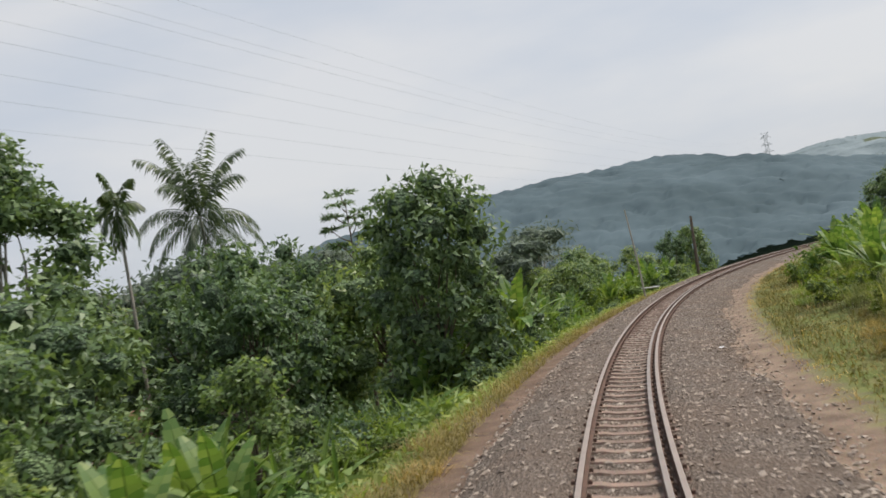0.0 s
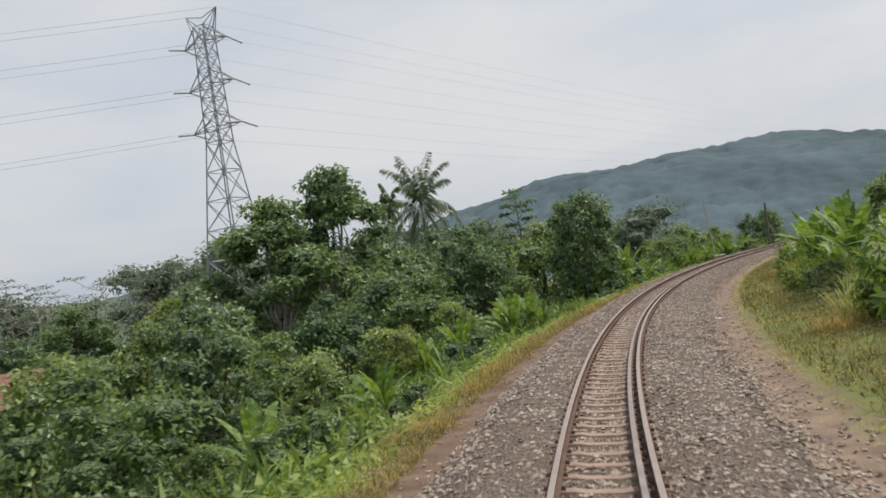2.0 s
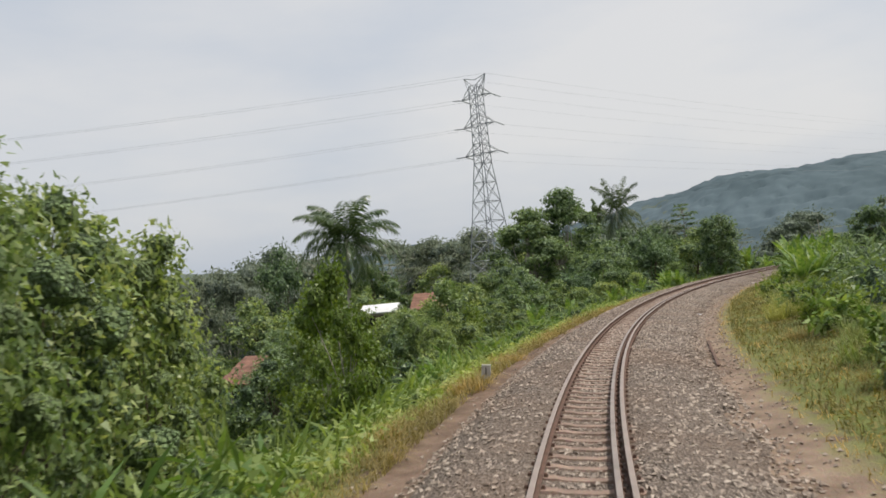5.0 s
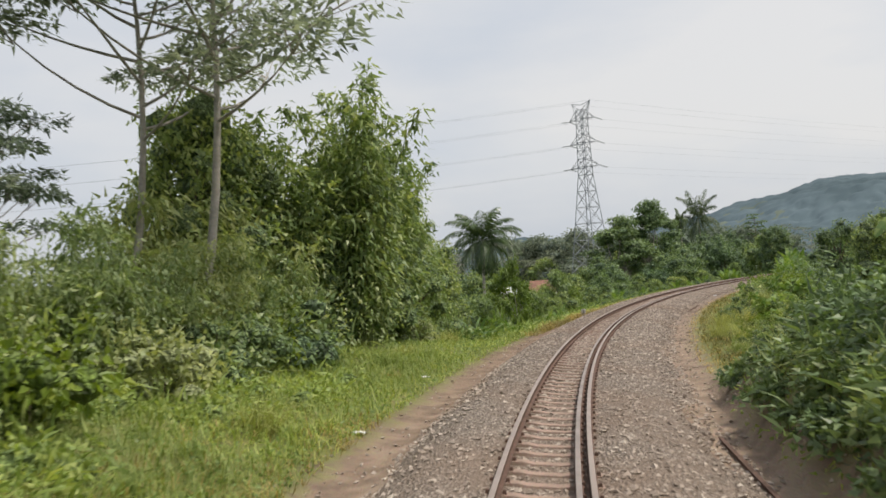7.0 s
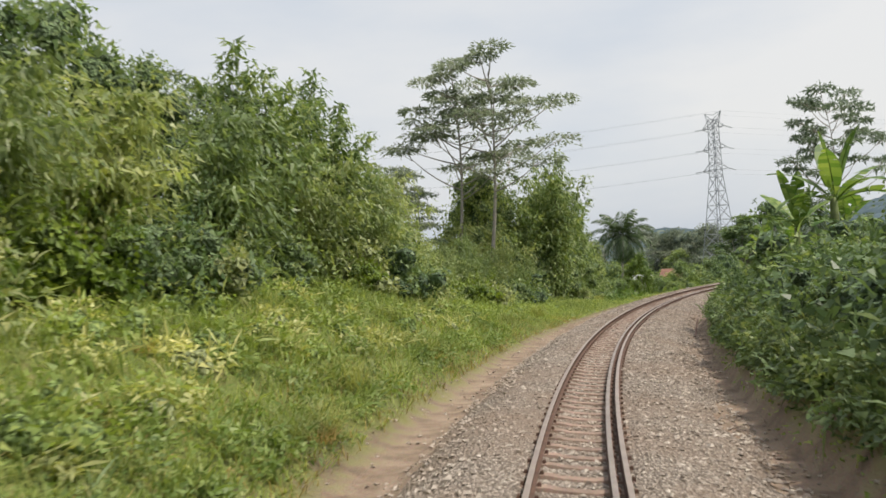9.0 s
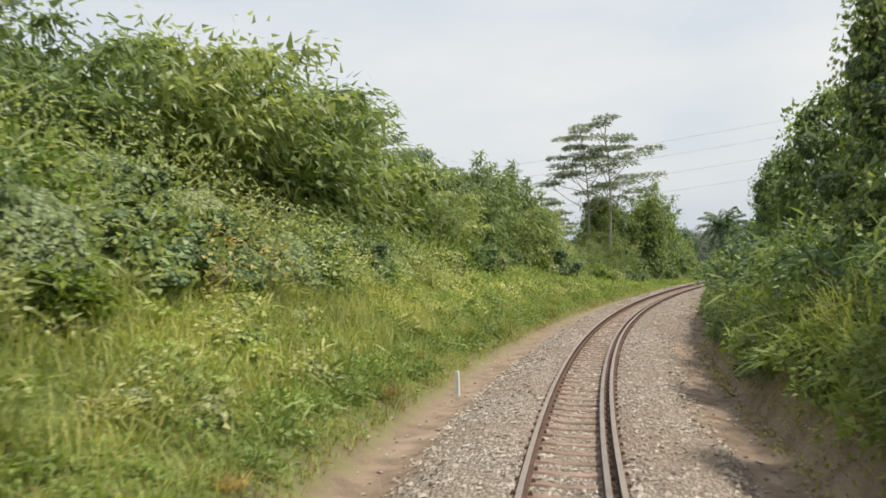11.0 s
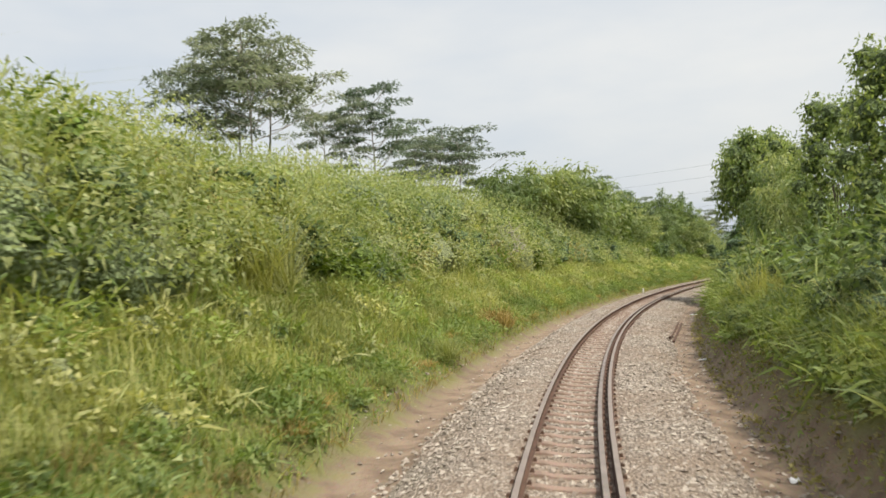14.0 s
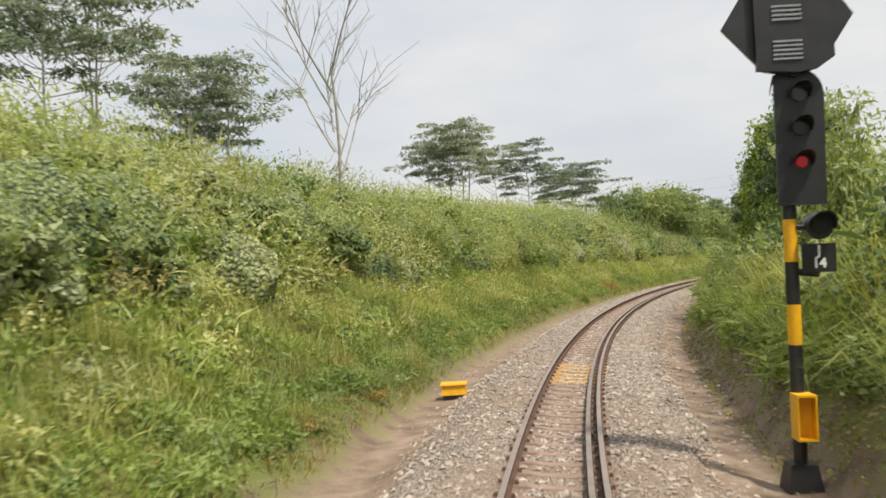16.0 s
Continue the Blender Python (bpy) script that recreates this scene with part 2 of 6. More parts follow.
class Geo:
    """Collects vertices and faces, with a material slot for each face."""

    def __init__(self):
        self.v, self.f, self.m, self.n = [], [], [], 0

    def add(self, verts, faces, slot=0):
        verts = np.asarray(verts, float).reshape(-1, 3)
        self.v.append(verts)
        self.f += [tuple(int(i) + self.n for i in face) for face in faces]
        self.m += [slot] * len(faces)
        self.n += len(verts)

    def quads(self, verts, slot=0):
        """verts: N x 4 x 3, a loose four-sided face each."""
        verts = np.asarray(verts, float)
        k = len(verts)
        idx = (np.arange(k * 4) + self.n).reshape(k, 4)
        self.v.append(verts.reshape(-1, 3))
        self.f += idx.tolist()
        self.m += [slot] * k
        self.n += k * 4

    def tube(self, pts, radii, sides=6, slot=0, cap=True):
        pts = np.asarray(pts, float)
        rings, ref = [], np.array([0.31, 0.87, 0.38])
        for i, p in enumerate(pts):
            d = pts[min(i + 1, len(pts) - 1)] - pts[max(i - 1, 0)]
            d = d / (np.linalg.norm(d) + 1e-9)
            a = np.cross(d, ref)
            a /= np.linalg.norm(a) + 1e-9
            b = np.cross(d, a)
            w = np.arange(sides) * 2 * math.pi / sides
            rings.append(p + radii[i] * (np.cos(w)[:, None] * a + np.sin(w)[:, None] * b))
        faces = [(i * sides + j, i * sides + (j + 1) % sides, (i + 1) * sides + (j + 1) % sides, (i + 1) * sides + j)
                 for i in range(len(pts) - 1) for j in range(sides)]
        if cap:
            faces += [tuple(range(sides))[::-1], tuple((len(pts) - 1) * sides + j for j in range(sides))]
        self.add(np.concatenate(rings), faces, slot)

    def box(self, lo, hi, slot=0, taper=0.0):
        (x0, y0, z0), (x1, y1, z1) = lo, hi
        t = taper
        self.add([(x0, y0, z0), (x1, y0, z0), (x1, y1, z0), (x0, y1, z0), (x0 + t, y0 + t, z1), (x1 - t, y0 + t, z1), (x1 - t, y1 - t, z1), (x0 + t, y1 - t, z1)],
                 [(3, 2, 1, 0), (4, 5, 6, 7), (0, 1, 5, 4), (1, 2, 6, 5), (2, 3, 7, 6), (3, 0, 4, 7)], slot)

    def mesh(self, name, *mats, smooth=False):
        me = bpy.data.meshes.new(name)
        me.from_pydata(np.concatenate(self.v).tolist(), [], self.f)
        for m in mats:
            me.materials.append(m)
        if len(mats) > 1:
            me.polygons.foreach_set("material_index", np.array(self.m, dtype=np.int32))
        if smooth:
            me.polygons.foreach_set("use_smooth", np.ones(len(self.f), dtype=bool))
        me.update()
        return me


def thing(name, geo, mats, label, category, group="", kind="", smooth=False):
    return tagged(new(name, geo.mesh(name, *mats, smooth=smooth)), label, category, group, kind)


def part(name, geo, mats, parent, label="", smooth=False):
    ob = new(name, geo.mesh(name, *mats, smooth=smooth))
    ob.parent = parent
    return tagged(ob, label)


def smooth(a, b, x):
    t = np.clip((np.asarray(x, float) - a) / (b - a), 0, 1)
    return t * t * (3 - 2 * t)


def wave(x, y, scale, seed):
    """Soft unevenness between -1 and 1."""
    r = np.random.default_rng(seed)
    out = np.zeros(np.broadcast(x, y).shape)
    for k in range(6):
        a, ph, f = r.uniform(0, 6.28), r.uniform(0, 6.28), (0.6 + 0.35 * k) / scale
        out = out + np.sin((np.cos(a) * x + np.sin(a) * y) * f * 6.28 + ph) / (1 + 0.5 * k)
    return out / 2.4


def rail_z(s):
    """Level of the rails: an even gradient along the curve that runs out far from the view."""
    s = np.asarray(s, float)
    return GRADE * s * (1 - smooth(300, 640, np.abs(s)))


def plan(s, u):
    a, r = np.asarray(s, float) / RADIUS, RADIUS + np.asarray(u, float)
    return RADIUS - r * np.cos(a), r * np.sin(a)


def su_of(x, y):
    a = np.arctan2(y, RADIUS - np.asarray(x, float))
    return a * RADIUS, np.hypot(RADIUS - x, y) - RADIUS


def lift(s, u):
    """Height of the ground over the rails' level near the line."""
    s, u = np.asarray(s, float), np.asarray(u, float)
    v = np.abs(u)
    bed = np.interp(v, [0, 1.4, 1.9, 2.8, 3.4], [-0.3, -0.3, -0.34, -0.62, -0.6])
    canted = np.where(v < 3, u * CANT * (1 - smooth(1.2, 3.0, v)), 0)
    # outer side: embankment, level verge, cutting
    fill = np.interp(u, [3.2, 4.2, 7, 11, 18, 40, 90], [0, -0.15, -1.1, -2.9, -5.6, -7.0, -7.0])
    verge = np.interp(u, [3.2, 4.2, 7, 10, 14, 30, 60, 100], [0, 0.1, 0.5, 0.9, 0.6, -3.5, -6.5, -7.0])
    cut_lo = np.interp(u, [3.6, 4.1, 5, 8, 12, 18, 30, 70], [0, 0.42, 0.95, 2.5, 3.3, 3.0, 0.5, -4])
    cut_hi = np.interp(u, [3.6, 4.1, 5, 8, 10.5, 13, 18, 30, 70], [0, 0.5, 1.0, 2.6, 4.7, 6.3, 7.0, 7.0, 5])
    w1, w2, w3 = smooth(-38, -58, s), smooth(-66, -94, s), smooth(-108, -140, s)
    left = fill * (1 - w1) + w1 * (verge * (1 - w2) + w2 * (cut_lo * (1 - w3) + cut_hi * w3))
    # inner side: broad shoulder, then a bank
    low = np.interp(v, [3.2, 6, 10, 25, 60], [0, 0.15, 0.9, 1.8, 1.2])
    bank = np.interp(v, [3.3, 3.6, 4.1, 4.6, 7, 14, 25, 60], [0, 0.55, 1.3, 1.6, 2.4, 3.2, 2.8, 1.2])
    wr = smooth(-64, -72, s)
    right = low * (1 - wr) + bank * wr
    rough = wave(s, u, 3.0, 3) * 0.09 * smooth(3.0, 5.0, v) + wave(s, u, 14.0, 4) * 0.35 * smooth(6, 14, v)
    return bed + canted + np.where(u > 0, left, right) + rough * (1 - smooth(35, 75, -u))


RIDGE_AZ = [-180, -120, -70, -40, -25, -15, -10, -5, 0, 5, 8, 12, 20, 60, 180]
RIDGE_H = [4, 4, 6, 10, 20, 34, 39, 42, 43, 39, 33, 23, 16, 8, 4]


def ground_z(x, y):
    x, y = np.asarray(x, float), np.asarray(y, float)
    s, u = su_of(x, y)
    near = rail_z(s) + lift(s, u) * (1 - smooth(120, 260, np.abs(u)) * 0.2)
    az, d = np.degrees(np.arctan2(-x, y)), np.hypot(x, y)
    hill = np.interp(az, RIDGE_AZ, RIDGE_H) + 5 * wave(x, y, 120.0, 9)
    far = np.interp(az, [-180, -60, -22, -16, -10, -6, 180], [5, 110, 96, 76, 30, 8, 5])
    return near + (hill + 6) * smooth(200, 430, d) * np.where(u > -60, 1, 0.0) + far * smooth(800, 1500, d)


def place(s, u, z=None):
    """World point at s, u, on the ground or z over the rails' level."""
    x, y = plan(s, u)
    return Vector((float(x), float(y), float(ground_z(x, y) if z is None else rail_z(s) + z)))


def heading(s):
    """Turn about z that lays +y along the line."""
    return -math.degrees(s / RADIUS)


# ---------------------------------------------------------------- ground
m, n, l, b = material("earth_and_turf")
uvn = n.new("ShaderNodeUVMap")
uvn.uv_map = "along"
sep = n.new("ShaderNodeSeparateXYZ")
l.new(uvn.outputs["UV"], sep.inputs["Vector"])
n_big, n_mid, n_fine = noise_node(n, l, 0.25, 4), noise_node(n, l, 1.6, 6), noise_node(n, l, 22.0, 4)
turf = ramp(n, [(0.3, (0.08, 0.11, 0.02)), (0.5, (0.13, 0.16, 0.034)), (0.7, (0.185, 0.17, 0.06))])
l.new(n_mid.outputs["Fac"], turf.inputs["Fac"])
soil = ramp(n, [(0.3, (0.15, 0.105, 0.075)), (0.5, (0.25, 0.182, 0.132)), (0.72, (0.36, 0.275, 0.21))])
l.new(n_mid.outputs["Fac"], soil.inputs["Fac"])
soil2 = blend(n, l, 0.5, soil.outputs["Color"], n_fine.outputs["Color"], "SOFT_LIGHT")
edge = n.new("ShaderNodeMath")
edge.operation = "ABSOLUTE"
l.new(sep.outputs["Y"], edge.inputs[0])
wob = n.new("ShaderNodeMath")
wob.operation = "MULTIPLY_ADD"
l.new(n_mid.outputs["Fac"], wob.inputs[0])
wob.inputs[1].default_value = 2.2
l.new(edge.outputs["Value"], wob.inputs[2])
msk = n.new("ShaderNodeMapRange")
msk.inputs["From Min"].default_value, msk.inputs["From Max"].default_value = 4.5, 5.2
l.new(wob.outputs["Value"], msk.inputs["Value"])
wild = n.new("ShaderNodeMapRange")
wild.inputs["From Min"].default_value, wild.inputs["From Max"].default_value = 11.0, 30.0
l.new(wob.outputs["Value"], wild.inputs["Value"])
under = ramp(n, [(0.3, (0.028, 0.042, 0.016)), (0.5, (0.05, 0.07, 0.026)), (0.7, (0.085, 0.10, 0.04))])
l.new(n_mid.outputs["Fac"], under.inputs["Fac"])
cover = blend(n, l, wild.outputs["Result"], turf.outputs["Color"], under.outputs["Color"])
old = n.new("ShaderNodeMapRange")
old.inputs["From Min"].default_value, old.inputs["From Max"].default_value, old.inputs["To Max"].default_value = -85, -35, 0.9
l_co, l_sep = n.new("ShaderNodeTexCoord"), n.new("ShaderNodeSeparateXYZ")
l.new(l_co.outputs["Object"], l_sep.inputs["Vector"])
l.new(l_sep.outputs["Y"], old.inputs["Value"])
inner_path = n.new("ShaderNodeMapRange")
inner_path.inputs["From Min"].default_value, inner_path.inputs["From Max"].default_value, inner_path.inputs["To Min"].default_value = -2.5, 2.5, 0.4
l.new(sep.outputs["Y"], inner_path.inputs["Value"])
dark_soil = n.new("ShaderNodeMath")
dark_soil.operation = "MULTIPLY"
l.new(old.outputs["Result"], dark_soil.inputs[0])
l.new(inner_path.outputs["Result"], dark_soil.inputs[1])
soil3 = blend(n, l, dark_soil.outputs["Value"], soil2, (0.58, 0.50, 0.47), "MULTIPLY")
l.new(blend(n, l, msk.outputs["Result"], soil3, cover), b.inputs["Base Color"])
b.inputs["Roughness"].default_value = 0.95
bump(n, l, b, n_fine.outputs["Fac"], 0.8, 0.06)
EARTH = m

s_lines = np.concatenate([np.linspace(-math.pi * RADIUS, -320, 40)[:-1], np.linspace(-320, -235, 40)[:-1], np.arange(-235, 130, 1.5), np.linspace(130, 330, 80)[1:], np.linspace(330, math.pi * RADIUS, 40)[1:]])
u_lines = np.concatenate([[-212, -170, -120, -80, -50, -35, -25, -18, -14], np.arange(-11, -4, 0.6), np.arange(-4, -1.2, 0.25), [-1, -0.5, 0, 0.5, 1], np.arange(1.2, 4.5, 0.25), np.arange(4.6, 14, 0.6), [15, 17, 20, 24, 29, 35, 42, 50, 62, 78, 100, 125, 160, 200, 240, 280, 320, 360, 400, 450, 520, 650, 850, 1100, 1400, 1900, 2600, 3600]])
S, U = np.meshgrid(s_lines, u_lines, indexing="ij")
X, Y = plan(S, U)
Z = ground_z(X, Y)
geo = Geo()
nu, ns = len(u_lines), len(s_lines)
I = np.arange(ns * nu).reshape(ns, nu)
faces = np.stack([I[:-1, :-1], I[:-1, 1:], I[1:, 1:], I[1:, :-1]], -1).reshape(-1, 4)[:, ::-1]
geo.add(np.stack([X, Y, Z], -1), faces)
ground = thing("ground", geo, [EARTH], "brown earth and rough green turf beside the railway", "ground", kind="structure", smooth=True)
layer = ground.data.uv_layers.new(name="along")
vi = np.empty(len(ground.data.loops), dtype=np.int32)
ground.data.loops.foreach_get("vertex_index", vi)
layer.data.foreach_set("uv", np.stack([S.ravel()[vi], U.ravel()[vi]], -1).ravel())

# ballast: a bed of crushed stone with loose stones on it
m, n, l, b = material("crushed_stone")
vor = n.new("ShaderNodeTexVoronoi")
tc = n.new("ShaderNodeTexCoord")
vor.inputs["Scale"].default_value = 20.0
l.new(tc.outputs["Object"], vor.inputs["Vector"])
dust = noise_node(n, l, 0.35, 5)
stone_c = ramp(n, [(0.0, (0.32, 0.275, 0.235)), (0.5, (0.53, 0.458, 0.398)), (1.0, (0.72, 0.635, 0.555))])
sepc = n.new("ShaderNodeSeparateColor")
l.new(vor.outputs["Color"], sepc.inputs["Color"])
l.new(sepc.outputs["Red"], stone_c.inputs["Fac"])
# stones brightened at the centre, shade between them painted in as darker edges
gap_shade = ramp(n, [(0.22, (1.15, 1.15, 1.15)), (0.58, (0.40, 0.37, 0.34))])
l.new(vor.outputs["Distance"], gap_shade.inputs["Fac"])
c1 = blend(n, l, 1.0, stone_c.outputs["Color"], gap_shade.outputs["Color"], "MULTIPLY")
dr = ramp(n, [(0.4, (0.0, 0.0, 0.0)), (0.66, (0.75, 0.75, 0.75))])
l.new(dust.outputs["Fac"], dr.inputs["Fac"])
old = n.new("ShaderNodeMapRange")
old.inputs["From Min"].default_value, old.inputs["From Max"].default_value, old.inputs["To Max"].default_value = -140, -30, 0.9
l_co, l_sep = n.new("ShaderNodeTexCoord"), n.new("ShaderNodeSeparateXYZ")
l.new(l_co.outputs["Object"], l_sep.inputs["Vector"])
l.new(l_sep.outputs["Y"], old.inputs["Value"])
l.new(blend(n, l, old.outputs["Result"], blend(n, l, dr.outputs["Color"], c1, (0.30, 0.22, 0.165)), (0.40, 0.362, 0.345), "MULTIPLY"), b.inputs["Base Color"])
b.inputs["Roughness"].default_value = 0.9
inv = n.new("ShaderNodeMath")
inv.operation = "SUBTRACT"
inv.inputs[0].default_value = 1.0
l.new(vor.outputs["Distance"], inv.inputs[1])
bump(n, l, b, inv.outputs["Value"], 1.0, 0.07)
BED = m
m, n, l, b = material("loose_stone")
geo_n = n.new("ShaderNodeNewGeometry")
info = n.new("ShaderNodeObjectInfo")
r1 = ramp(n, [(0.0, (0.25, 0.212, 0.182)), (0.35, (0.37, 0.32, 0.278)), (0.75, (0.46, 0.406, 0.356)), (1.0, (0.55, 0.492, 0.436))])
add = n.new("ShaderNodeMath")
add.operation = "ADD"
l.new(geo_n.outputs["Random Per Island"], add.inputs[0])
l.new(info.outputs["Random"], add.inputs[1])
fr = n.new("ShaderNodeMath")
fr.operation = "FRACT"
l.new(add.outputs["Value"], fr.inputs[0])
l.new(fr.outputs["Value"], r1.inputs["Fac"])
dust = noise_node(n, l, 0.35, 5)
dr = ramp(n, [(0.45, (0.0, 0.0, 0.0)), (0.7, (0.4, 0.4, 0.4))])
l.new(dust.outputs["Fac"], dr.inputs["Fac"])
old = n.new("ShaderNodeMapRange")
old.inputs["From Min"].default_value, old.inputs["From Max"].default_value, old.inputs["To Max"].default_value = -140, -30, 0.8
l_co, l_sep = n.new("ShaderNodeTexCoord"), n.new("ShaderNodeSeparateXYZ")
l.new(l_co.outputs["Object"], l_sep.inputs["Vector"])
l.new(l_sep.outputs["Y"], old.inputs["Value"])
l.new(blend(n, l, old.outputs["Result"], blend(n, l, dr.outputs["Color"], r1.outputs["Color"], (0.34, 0.25, 0.19)), (0.80, 0.74, 0.70), "MULTIPLY"), b.inputs["Base Color"])
b.inputs["Roughness"].default_value = 0.9
STONE = m


def strip(s_line, offsets, heights, canted=True):
    """A long surface along the curve with the given cross-section."""
    s_, o_ = np.meshgrid(s_line, offsets, indexing="ij")
    h_ = np.broadcast_to(heights, s_.shape)
    x_, y_ = plan(s_, o_)
    z_ = rail_z(s_) + h_ + (o_ * CANT if canted else 0)
    k, q = s_.shape
    i_ = np.arange(k * q).reshape(k, q)
    f_ = np.stack([i_[:-1, :-1], i_[:-1, 1:], i_[1:, 1:], i_[1:, :-1]], -1).reshape(-1, 4)[:, ::-1]
    return np.stack([x_, y_, z_], -1).reshape(-1, 3), f_


BED_U = np.array([-3.15, -2.7, -2.2, -1.8, -1.5, -1.1, -0.75, -0.6, 0, 0.6, 0.75, 1.1, 1.5, 1.9, 2.3, 2.65])
BED_H = np.array([-0.62, -0.46, -0.29, -0.16, -0.12, -0.115, -0.13, -0.185, -0.195, -0.185, -0.13, -0.115, -0.12, -0.22, -0.42, -0.64])
bed_s = np.arange(-300, 240, 0.9)


def bed_height(s, u):
    level = 1 - smooth(1.4, 2.9, np.abs(u))
    return np.interp(u, BED_U, BED_H) + u * CANT * level + 0.02 * wave(s, u, 1.3, 21) + 0.05 * wave(s, u, 6.0, 22) * smooth(1.4, 2.2, np.abs(u)) - 0.4 * smooth(2.0, 2.5, -u + 0.25 * wave(s, u, 3.0, 23)) * smooth(-108, -126, s) - 0.35 * smooth(2.5, 3.0, -u + 0.25 * wave(s, u, 3.0, 23))


geo = Geo()
s2, u2 = np.meshgrid(bed_s, BED_U, indexing="ij")
verts, faces = strip(bed_s, BED_U, bed_height(s2, u2), canted=False)
geo.add(verts, faces)
ballast = thing("ballast", geo, [BED], "grey crushed-stone ballast bed dusted with brown soil", "ballast", kind="structure", smooth=True)


def pebble(seed):
    r = np.random.default_rng(seed)
    v = np.array([(1, 0, 0.1), (-0.5, 0.87, 0), (-0.5, -0.87, -0.1), (0.15, 0.1, 0.95), (0, 0, -0.9)], float) * r.uniform(0.65, 1.15, (5, 1)) + r.normal(0, 0.2, (5, 3))
    return v


def stones(count, s0, s1, seed):
    """Loose stones over the bed, closest where the bed is clean; kept off the sleepers."""
    r = np.random.default_rng(seed)
    s_ = r.uniform(s0, s1, count)
    u_ = np.where(r.random(count) < 0.62, r.uniform(-2.95, -0.66, count), r.uniform(0.66, 2.75, count))
    inner = r.random(count) < 0.26
    u_ = np.where(inner, r.uniform(-0.3, 0.5, count), u_)
    on_sleeper = np.abs((s_ / 0.6) % 1 - 0.5) < 0.24
    keep = ~(inner & on_sleeper) & ~((s_ < -118) & (u_ < -2.3) & (r.random(count) < 0.75))
    stray = r.random(count) < 0.07
    u_ = np.where(stray, np.where(u_ > 0, r.uniform(2.6, 4.1, count), r.uniform(-3.7, -2.8, count)), u_)
    s_, u_ = s_[keep], u_[keep]
    x_, y_ = plan(s_, u_)
    z_ = rail_z(s_) + np.maximum(bed_height(s_, u_), lift(s_, u_) + 0.01) + 0.008
    return np.stack([x_, y_, z_], -1), r


SIDES = np.array([(0, 1, 3), (1, 2, 3), (2, 0, 3), (1, 0, 4), (2, 1, 4), (0, 2, 4)])
geo = Geo()
for s0, s1, count in ((-230, -150, 24000), (-150, -60, 21000), (-60, -35, 7500), (-35, 8, 19000), (8, 26, 7000), (26, 50, 4600), (50, 85, 3600)):
    pts, r = stones(count, s0, s1, int(s0) + 999)
    k = len(pts)
    base = np.stack([pebble(q) for q in range(24)])[r.integers(0, 24, k)]
    size = r.uniform(0.028, 0.058, (k, 1, 1)) * np.array([1.25, 1.0, 0.75])
    a = r.uniform(0, 6.28, k)
    c_, s_ = np.cos(a), np.sin(a)
    v = base * size
    v = np.stack([v[..., 0] * c_[:, None] - v[..., 1] * s_[:, None], v[..., 0] * s_[:, None] + v[..., 1] * c_[:, None], v[..., 2]], -1) + pts[:, None]
    geo.add(v.reshape(-1, 3), (SIDES[None] + (np.arange(k) * 5)[:, None, None]).reshape(-1, 3))
loose = part("loose_stones", geo, [STONE], ballast, "loose grey and tan crushed stones")
tagged(loose, kind="stuff")

# ---------------------------------------------------------------- track
track = tagged(new("railway_track"), "narrow-gauge single track curving away with worn steel rails", "railway track")


def rail(name, u0, head, label, foot=0.055, s0=-300, s1=235):
    """Flat-bottomed rail swept along the curve; the running face is polished."""
    half, h = 0.036, 0.0
    prof = [(-half, h - 0.004), (-half + 0.008, h), (half - 0.008, h), (half, h - 0.004), (half, h - 0.04), (0.009, h - 0.055), (0.009, h - 0.125),
            (foot, h - 0.135), (foot, h - 0.15), (-foot, h - 0.15), (-foot, h - 0.135), (-0.009, h - 0.125), (-0.009, h - 0.055), (-half, h - 0.04), (-half, h - 0.004)]
    offs, hs = np.array([p[0] for p in prof]) + u0, np.array([p[1] for p in prof])
    line = np.arange(s0, s1, 1.5)
    v, f = strip(line, offs, hs)
    g_ = Geo()
    g_.add(v, f)
    q = len(prof) - 1
    g_.m = [0 if j % q in (0, 1, 2) else 1 for j in range(len(f))]
    return part(name, g_, [head, RUST], track, label, smooth=False)


rail("rail", 0.568, RAIL_TOP, "running rail with a shiny worn head")
rail("rail", -0.568, RAIL_TOP, "running rail with a shiny worn head")
rail("guard_rail", -0.395, RAIL_GUARD, "rusty guard rail inside the inner rail")


def sleeper_geo():
    """Concrete sleeper with a sunken middle, sloping flanks and rail clips."""
    g_ = Geo()
    us = [-1.0, -0.82, -0.34, -0.2, 0.2, 0.34, 0.82, 1.0]
    tops = [-0.155, -0.15, -0.15, -0.172, -0.172, -0.15, -0.15, -0.155]
    v, f = [], []
    for u_, z_ in zip(us, tops):
        v += [(-u_, -0.135, -0.30), (-u_, -0.09, z_), (-u_, 0.09, z_), (-u_, 0.135, -0.30)]
    for i in range(len(us) - 1):
        for j in range(3):
            f.append((4 * i + j, 4 * i + j + 1, 4 * i + 5 + j, 4 * i + 4 + j))
    f += [(0, 3, 2, 1), (28, 29, 30, 31)]
    g_.add(v, f, 0)
    for u_ in (-0.568, 0.568):
        for side in (-0.1, 0.1):
            g_.box((-u_ + side - 0.03, -0.04, -0.155), (-u_ + side + 0.03, 0.04, -0.105), 1, 0.012)
    return g_


sleeper_mesh = sleeper_geo().mesh("sleeper", CONCRETE, RUST)
sleeper_yellow = sleeper_geo().mesh("sleeper_painted", YELLOW_WORN, RUST)


def sleeper_pose(s):
    return pose(*plan(s, 0), float(rail_z(s)), 0, math.degrees(math.atan(CANT)), heading(s))


